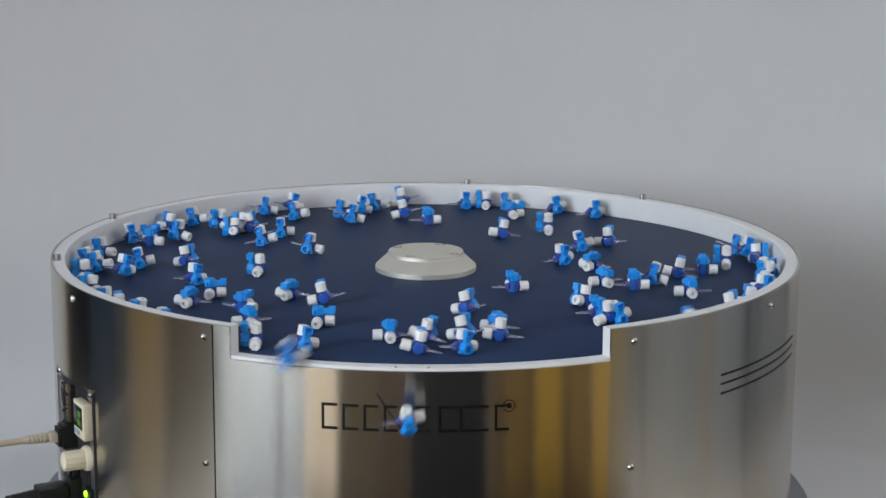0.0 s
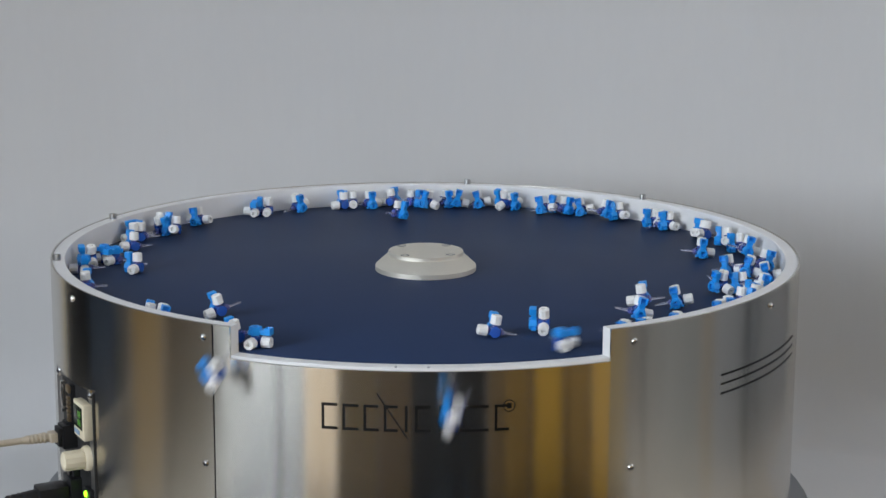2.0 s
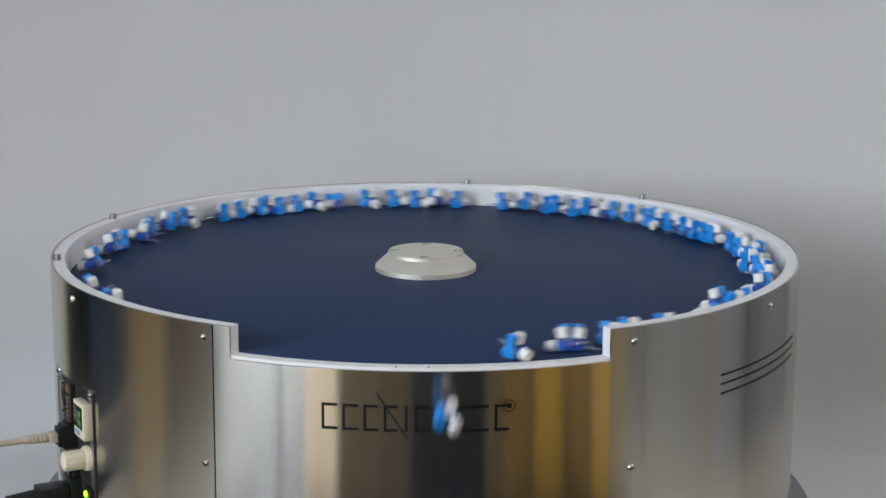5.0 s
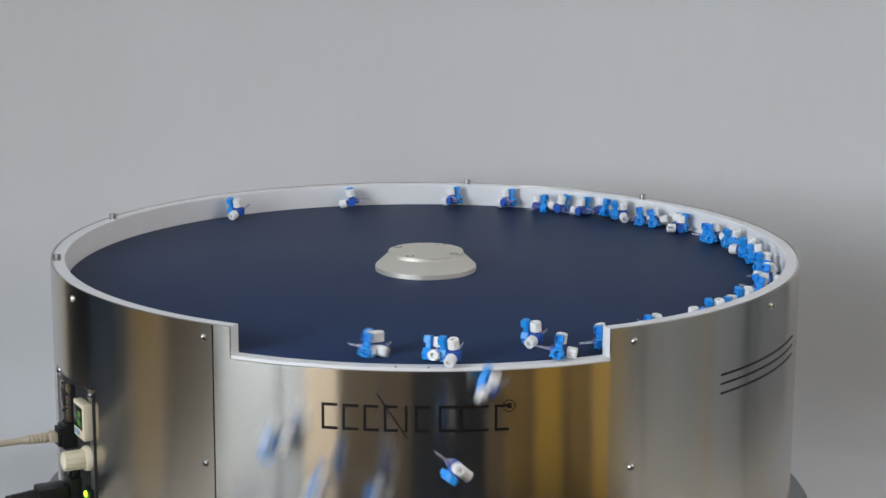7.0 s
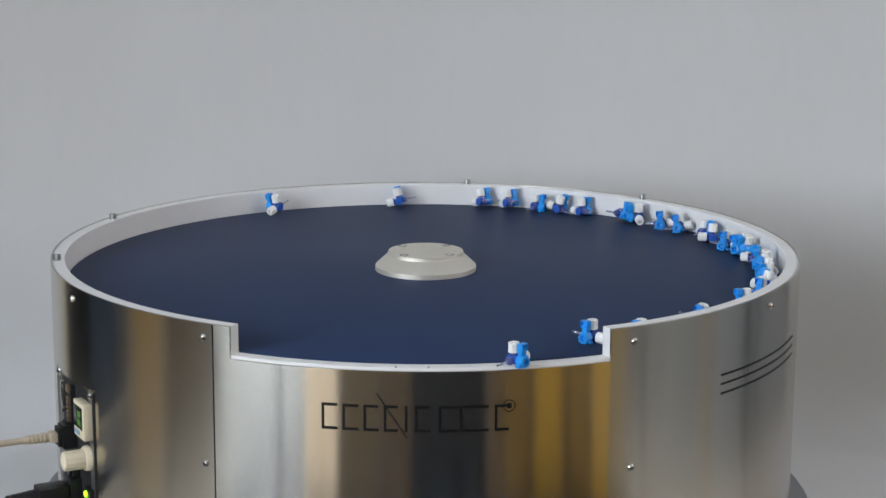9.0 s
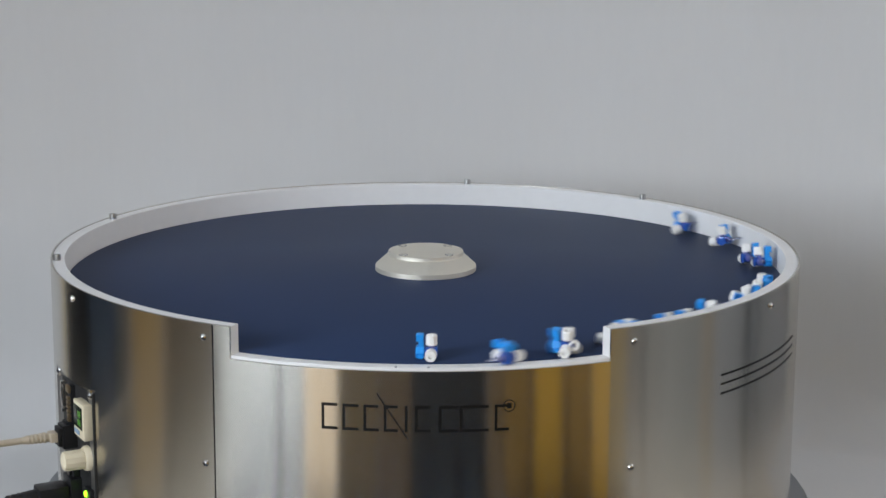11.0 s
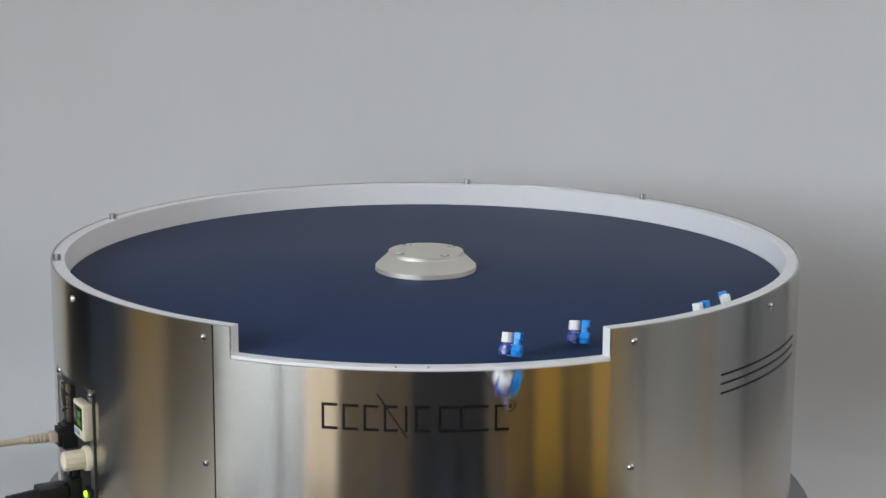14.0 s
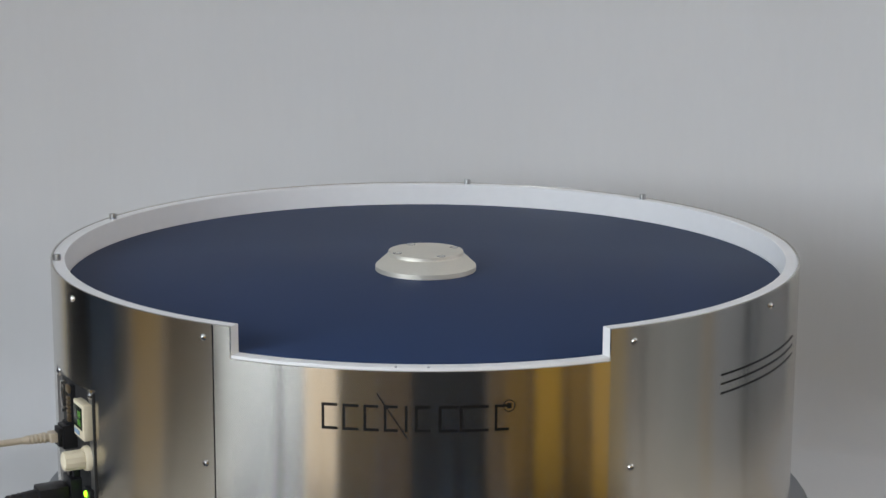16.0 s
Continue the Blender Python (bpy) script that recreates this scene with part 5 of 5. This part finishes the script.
    stopcock(-15, [(0, 0.3135, 12.9, -110, 0), (0.5, 0.311, -9.7, -233, 0), (1, 0.311, -47.9, -171, 0), (1.5, 0.314, -78.7, -246, -90), (2, 0.311, -115.2, -186, -90), (2.5, 0.311, -144.9, -290, 0), (3, 0.311, -124.3, -283, 0), (3.5, 0.3247, -113.6, -172, 0), (4, 0.311, -118.9, -174, 0), (6.5, 0.3215, -205, -203, 0), (7, 0.3215, -230.7, -212, 0), (7.5, 0.3215, -179, -194, 0), (8, 0.3215, -183.4, -196, 0), (8.5, 0.3215, -210.5, -205, 0), (9, 0.3215, -239.3, -214, 0), (11.5, 0.3215, -334.7, -246, 0), (12, 0.3215, -306, -237, 0), (12.5, 0.3215, -329.4, -244, 0), (13, 0.3215, -349.9, -251, 0), (13.5, 0.3194, -370.1, -258, 0), (14, 0.311, -396.3, -267, 0), (14.5, 0.311, -420.6, -275, 0), (15, 0.2967, -453.8, -286, 0), (15.5, 0.2967, -457.8, -287, 0)], (15.23, -461.3, 0.33, 0.22, 327))
    stopcock(-15, [(0, 0.3197, 10.2, -90, 0), (0.5, 0.3215, -10, -90, 0), (1, 0.311, -42.8, -90, 0), (1.5, 0.3325, -74.9, -222, 0), (2, 0.3325, -78.9, -223, 0)], (1.93, -84.0, 0.33, 0.21, 528))
    stopcock(-13, [(0, 0.3215, 4, 9, 0), (0.5, 0.311, -22.8, 82, 0), (1, 0.311, -56.4, -52, 0), (1.5, 0.3086, -86.1, -182, 0), (2, 0.311, -118.5, -241, 0), (2.5, 0.311, -148.5, -351, 0), (3, 0.311, -142.8, -350, 0), (3.5, 0.3065, -118, -225, 0), (4, 0.311, -120.2, -225, 0), (6.5, 0.3215, -233.5, -263, 0), (7, 0.3215, -255.2, -270, 0), (7.5, 0.3215, -206, -254, 0), (8, 0.3215, -214.9, -257, 0), (8.5, 0.3215, -239.6, -265, 0), (9, 0.3215, -264.7, -274, 0), (11.5, 0.319, -347.3, -301, 0), (12, 0.3144, -318.7, -292, 0), (12.5, 0.3215, -345.4, -301, 0), (13, 0.3215, -362.1, -306, 0), (13.5, 0.311, -379.1, -312, 0), (14, 0.311, -403.8, -320, 0), (14.5, 0.307, -426.6, -328, 0), (15, 0.307, -430.6, -329, 0)], (14.73, -431.9, 0.35, 0.24, 396))
    stopcock(-5, [(0, 0.311, -19.2, -58, 0), (0.5, 0.311, -52, -58, 0), (1, 0.3306, -87.8, -170, 0), (1.5, 0.3306, -91.8, -171, 0)], (1.37, -88.0, 0.33, 0.22, -606))
    stopcock(15, [(0, 0.3215, -5.6, -42, 0), (0.5, 0.311, -43.7, -81, -90), (1, 0.2967, -63.5, -147, -90), (1.5, 0.2872, -95.5, -177, -90), (2, 0.2872, -99.5, -178, -90)], (1.63, -98.1, 0.27, 0.27, 592))
    stopcock(-4, [(0, 0.311, -15.7, 100, 0), (0.5, 0.311, -48, -33, 0), (1, 0.3291, -80.8, -80, 0), (1.5, 0.3248, -112.1, -212, 0), (2, 0.3248, -116.1, -213, 0)], (1.95, -113.0, 0.32, 0.38, 652))
    stopcock(-10, [(0, 0.311, -9.5, -179, 0), (0.5, 0.311, -45.5, -315, 0), (1, 0.3352, -75.4, -445, 0), (1.5, 0.3279, -103, -446, 0), (2, 0.3279, -107, -447, 0)], (1.59, -109.7, 0.22, 0.3, 719))
    stopcock(18, [(0, 0.202, -47.2, -218, 0), (0.5, 0.2321, -84, -298, 0), (1, 0.2333, -120.3, -434, -90), (1.5, 0.2906, -181.4, -548, 0), (2, 0.3045, -211.4, -548, 0), (2.5, 0.3014, -263, -500, 0), (3, 0.3214, -240.8, -493, 0), (3.5, 0.3215, -214.1, -478, 0), (4, 0.3215, -233.6, -485, 0), (6.5, 0.3215, -330.4, -517, 0), (7, 0.3215, -354.9, -525, 0), (7.5, 0.3215, -304.4, -508, 0), (8, 0.3215, -312.6, -511, 0), (8.5, 0.3215, -340.8, -520, 0), (9, 0.3215, -365.6, -529, 0), (11.5, 0.3215, -459.6, -560, 0)], (10.57, -437.1, 0.21, 0.25, -708))
    stopcock(0, [(0, 0.2386, -51.8, -77, -90), (0.5, 0.2391, -90.4, -77, -90), (1, 0.311, -124.5, -77, -90), (1.5, 0.311, -159.3, -212, -90), (2, 0.3178, -203.9, -257, 0), (2.5, 0.3215, -237.3, -391, 0), (3, 0.3215, -217.6, -384, 0), (3.5, 0.3215, -192.3, -437, 0), (4, 0.3215, -208.8, -443, 0), (6.5, 0.3215, -308.3, -476, 0), (7, 0.3215, -334.3, -485, 0), (7.5, 0.3215, -285.7, -468, 0), (8, 0.3215, -293.3, -471, 0), (8.5, 0.3177, -317.7, -479, 0), (9, 0.3167, -342.1, -487, 0), (11.5, 0.3167, -436.1, -518, 0)], (11.16, -450.8, 0.24, 0.3, -324))
    stopcock(17, [(0, 0.2647, -52.3, -61, 0), (0.5, 0.2802, -81.8, -61, 0), (1, 0.2981, -114.9, -61, 0), (1.5, 0.311, -150.9, -197, 0), (2, 0.311, -184.9, -241, -90), (2.5, 0.316, -226.7, -383, 0), (3, 0.3215, -205.9, -376, 0), (3.5, 0.3215, -177.7, -421, 0), (4, 0.3215, -201.6, -429, 0), (6.5, 0.3215, -295.5, -460, 0), (7, 0.3215, -319, -468, 0), (7.5, 0.3215, -270.1, -452, 0), (8, 0.3215, -272.8, -453, 0), (8.5, 0.3215, -298.1, -461, 0), (9, 0.3215, -325.5, -470, 0), (11.5, 0.3215, -419.5, -501, 0)], (11.45, -432.0, 0.34, 0.21, 494))
    stopcock(-9, [(0, 0.2599, -53.7, -236, 0), (0.5, 0.2599, -83.7, -246, 0)], (0.47, -80.0, 0.25, 0.39, -594))
    stopcock(-12, [(0, 0.1211, -49.2, -66, -90), (0.5, 0.1276, -97.1, -203, -90), (1, 0.156, -150.5, -203, -90), (1.5, 0.1951, -213.3, -246, -90), (2, 0.2419, -263, -396, 0), (2.5, 0.2697, -302.4, -426, 0), (3, 0.2897, -276.1, -417, 0), (3.5, 0.3107, -237.9, -426, 0), (4, 0.3215, -258.4, -433, 0), (6.5, 0.3215, -356.9, -466, 0), (7, 0.3215, -381.2, -474, 0), (7.5, 0.3215, -335.1, -458, 0), (8, 0.3215, -345.2, -462, 0), (8.5, 0.321, -370, -470, 0), (9, 0.311, -404.3, -481, 0), (11.5, 0.311, -498.3, -512, 0)], (10.12, -454.2, 0.3, 0.39, -659))
    stopcock(-2, [(0, 0.2668, -123.8, 114, -90), (0.5, 0.2648, -162.7, -25, -90), (1, 0.2932, -191.4, -66, -90), (1.5, 0.3215, -224.5, -199, -90), (2, 0.3215, -253.4, -246, 0), (2.5, 0.3215, -278.7, -372, 0), (3, 0.3215, -259.3, -365, 0), (3.5, 0.3215, -234.1, -426, 0), (4, 0.3215, -242.6, -429, 0), (6.5, 0.3215, -347.5, -464, 0), (7, 0.3194, -370.1, -472, 0), (7.5, 0.3215, -322.5, -456, 0), (8, 0.3215, -328.8, -458, 0), (8.5, 0.3215, -352.4, -466, 0), (9, 0.3215, -380.6, -475, 0), (11.5, 0.3215, -474.6, -506, 0)], (10.58, -455.0, 0.26, 0.23, -456))
    stopcock(-10, [(0, 0.3198, -115.5, -180, 0), (0.5, 0.311, -154, -270, 0), (1, 0.3215, -181.1, -270, 0), (1.5, 0.3215, -203.8, -270, -90), (2, 0.3215, -235.1, -270, -90), (2.5, 0.3215, -263.2, -270, 0), (3, 0.3215, -239.6, -262, 0), (3.5, 0.3215, -208.6, -131, 0), (4, 0.3215, -227.5, -138, 0), (6.5, 0.3215, -325.5, -170, 0), (7, 0.3215, -350.4, -179, 0), (7.5, 0.3215, -299.9, -162, 0), (8, 0.3208, -308.4, -165, 0), (8.5, 0.3215, -334.7, -173, 0), (9, 0.3215, -360.4, -182, 0), (11.5, 0.3215, -454.4, -213, 0)], (10.64, -434.9, 0.25, 0.21, -314))
    stopcock(-10, [(0, 0.3163, -108.1, -65, 0), (0.5, 0.3163, -112.1, -66, 0)], (0.46, -111.0, 0.27, 0.25, -418))
    stopcock(34, [(0, 0.2693, -96.2, 80, -90), (0.5, 0.311, -134.1, 80, -90), (1, 0.3129, -180.5, 80, -90), (1.5, 0.3215, -214.7, 80, -90), (2, 0.3215, -244.1, -50, 0), (2.5, 0.3215, -271.6, 23, 0), (3, 0.3215, -253.7, 29, 0), (3.5, 0.3215, -231.6, 151, 0), (4, 0.3215, -239.8, 148, 0), (6.5, 0.3215, -340.6, 114, 0), (7, 0.311, -369.6, 105, 0), (7.5, 0.3215, -314.5, 123, 0), (8, 0.3215, -321.1, 121, 0), (8.5, 0.3215, -347.7, 112, 0), (9, 0.3215, -375.8, 103, 0), (11.5, 0.3215, -469.8, 72, 0)], (10.47, -437.1, 0.25, 0.2, -672))
    stopcock(34, [(0, 0.3083, -91.1, 92, 0), (0.5, 0.311, -126.8, 151, 0), (1, 0.311, -141.2, 211, 0), (1.5, 0.302, -179, 92, 0), (2, 0.3149, -210.2, -39, 0), (2.5, 0.312, -239.9, -88, 0), (3, 0.3215, -222.2, -82, 0), (3.5, 0.3215, -195.2, -88, 0), (4, 0.3215, -211.9, -93, 0), (6.5, 0.3189, -314, -127, 0), (7, 0.3215, -336.7, -135, 0), (7.5, 0.3179, -288.1, -119, 0), (8, 0.3129, -295.4, -121, 0), (8.5, 0.3215, -322.1, -130, 0), (9, 0.3211, -346.4, -138, 0), (11.5, 0.3211, -440.4, -169, 0)], (11.15, -434.8, 0.23, 0.34, 691))
    stopcock(10, [(0, 0.2687, -89.8, 61, 0), (0.5, 0.2634, -125.7, 61, 0), (1, 0.311, -170.3, -84, 0), (1.5, 0.3073, -195.3, -119, 0), (2, 0.3196, -221.2, -119, 0), (2.5, 0.3215, -247.4, -119, 0), (3, 0.3215, -232.4, -114, 0), (3.5, 0.3215, -205.6, 13, -90), (4, 0.3215, -220.6, 8, -90), (6.5, 0.3215, -320.6, -26, -90), (7, 0.3215, -347.6, -35, -90), (7.5, 0.3215, -298.1, -18, -90), (8, 0.3215, -304.9, -20, -90), (8.5, 0.3215, -329.2, -28, -90), (9, 0.3215, -354, -37, -90), (11.5, 0.3215, -448, -68, -90)], (11.04, -441.7, 0.25, 0.38, 605))
    stopcock(-18, [(0, 0.1846, -78.7, 56, 0), (0.5, 0.2229, -124.6, 56, 0), (1, 0.2429, -172.6, 40, 0), (1.5, 0.2629, -220.6, 24, 0), (2, 0.3068, -270.1, -124, 0), (2.5, 0.3215, -300.4, -124, 0), (3, 0.3215, -278.7, -117, 0), (3.5, 0.3215, -255.9, -124, 0), (4, 0.3215, -271.7, -130, 0), (6.5, 0.3215, -372.1, -163, 0), (7, 0.3215, -399.9, -172, 0), (7.5, 0.3215, -359.1, -159, 0), (8, 0.311, -369.7, -162, 0), (8.5, 0.311, -400.6, -173, 0), (9, 0.311, -430.6, -183, 0)], (8.72, -452.1, 0.31, 0.23, 796))
    stopcock(-38, [(0, 0.2702, -83.3, 60, 0), (0.5, 0.2676, -123.4, 60, 0), (1, 0.311, -155.4, 60, 0), (1.5, 0.3215, -191, 51, 0), (2, 0.3215, -211.6, -9, 0), (2.5, 0.3215, -244.5, -120, 0), (3, 0.3215, -226.9, -114, 0), (3.5, 0.3215, -204.8, -120, 0), (4, 0.3215, -216.2, -124, 0), (6.5, 0.3215, -314.8, -157, 0), (7, 0.3215, -342.7, -166, 0), (7.5, 0.3215, -293.8, -150, 0), (8, 0.3215, -299.3, -152, 0), (8.5, 0.3215, -324.8, -160, 0), (9, 0.3215, -348.6, -168, 0), (11.5, 0.3215, -442.6, -199, 0)], (11.1, -435.4, 0.33, 0.28, -406))
    stopcock(-6, [(0, 0.3092, -84.6, -59, 0), (0.5, 0.311, -123.4, -198, 0), (1, 0.311, -138.4, -113, 0), (1.5, 0.3215, -177.7, -111, 0), (2, 0.3215, -202.8, -236, 0), (2.5, 0.3215, -227.6, -361, 0), (3, 0.3215, -206.6, -354, 0), (3.5, 0.3215, -180.9, -345, 0), (4, 0.3215, -203.5, -353, 0), (6.5, 0.3194, -302.2, -385, 0), (7, 0.3215, -325.4, -393, 0), (7.5, 0.3215, -276.8, -377, 0), (8, 0.3215, -281.9, -379, 0), (8.5, 0.3215, -307.5, -387, 0), (9, 0.3215, -333.1, -396, 0), (11.5, 0.3255, -427, -427, 0), (12, 0.3255, -417, -424, 0)], (11.73, -427, 0.24, -0.34, 501, 11.98, 0.15, -0.42, 0.238))
    stopcock(-3, [(0, 0.2456, -76, 73, -90), (0.5, 0.2556, -116.4, -67, 0), (1, 0.2482, -166.5, -107, 0), (1.5, 0.2701, -203.9, -107, 0), (2, 0.3206, -237.2, -185, 0), (2.5, 0.3215, -266.4, -114, 0), (3, 0.3215, -246.7, -108, 0), (3.5, 0.3215, -222.9, -107, 0), (4, 0.3215, -236.2, -111, 0), (6.5, 0.3215, -337.1, -145, 0), (7, 0.3215, -361.3, -153, 0), (7.5, 0.3167, -313.6, -137, 0), (8, 0.3215, -320.2, -139, 0), (8.5, 0.3215, -341.6, -147, 0), (9, 0.311, -369.6, -156, 0), (11.5, 0.311, -463.6, -187, 0)], (11.1, -452.8, 0.23, 0.31, 691))
    stopcock(4, [(0, 0.2712, -77, 80, 0), (0.5, 0.2734, -117.5, 139, 0), (1, 0.311, -147.9, 209, 0), (1.5, 0.3215, -182, 260, 0), (2, 0.3215, -204.6, 137, 0), (2.5, 0.3215, -232.9, 209, 0), (3, 0.3215, -211.4, 216, 0), (3.5, 0.3215, -183.4, 144, 0), (4, 0.3215, -207.1, 136, 0), (6.5, 0.3215, -304.2, 104, 0), (7, 0.3215, -325.8, 97, 0), (7.5, 0.3215, -280.2, 112, 0), (8, 0.3215, -285.3, 110, 0), (8.5, 0.3215, -310.3, 102, 0), (9, 0.3215, -335.3, 94, 0), (11.5, 0.3215, -429.3, 63, 0)], (11.45, -428.0, 0.33, 0.36, -616))
    stopcock(8, [(-0.39, 0.33, -68, -90, 0)], (-0.09, -88.0, 0.28, 0.3, 500))
    stopcock(8, [(-0.31, 0.33, -87, -90, 0)], (-0.01, -107.0, 0.28, 0.3, 500))


motions()
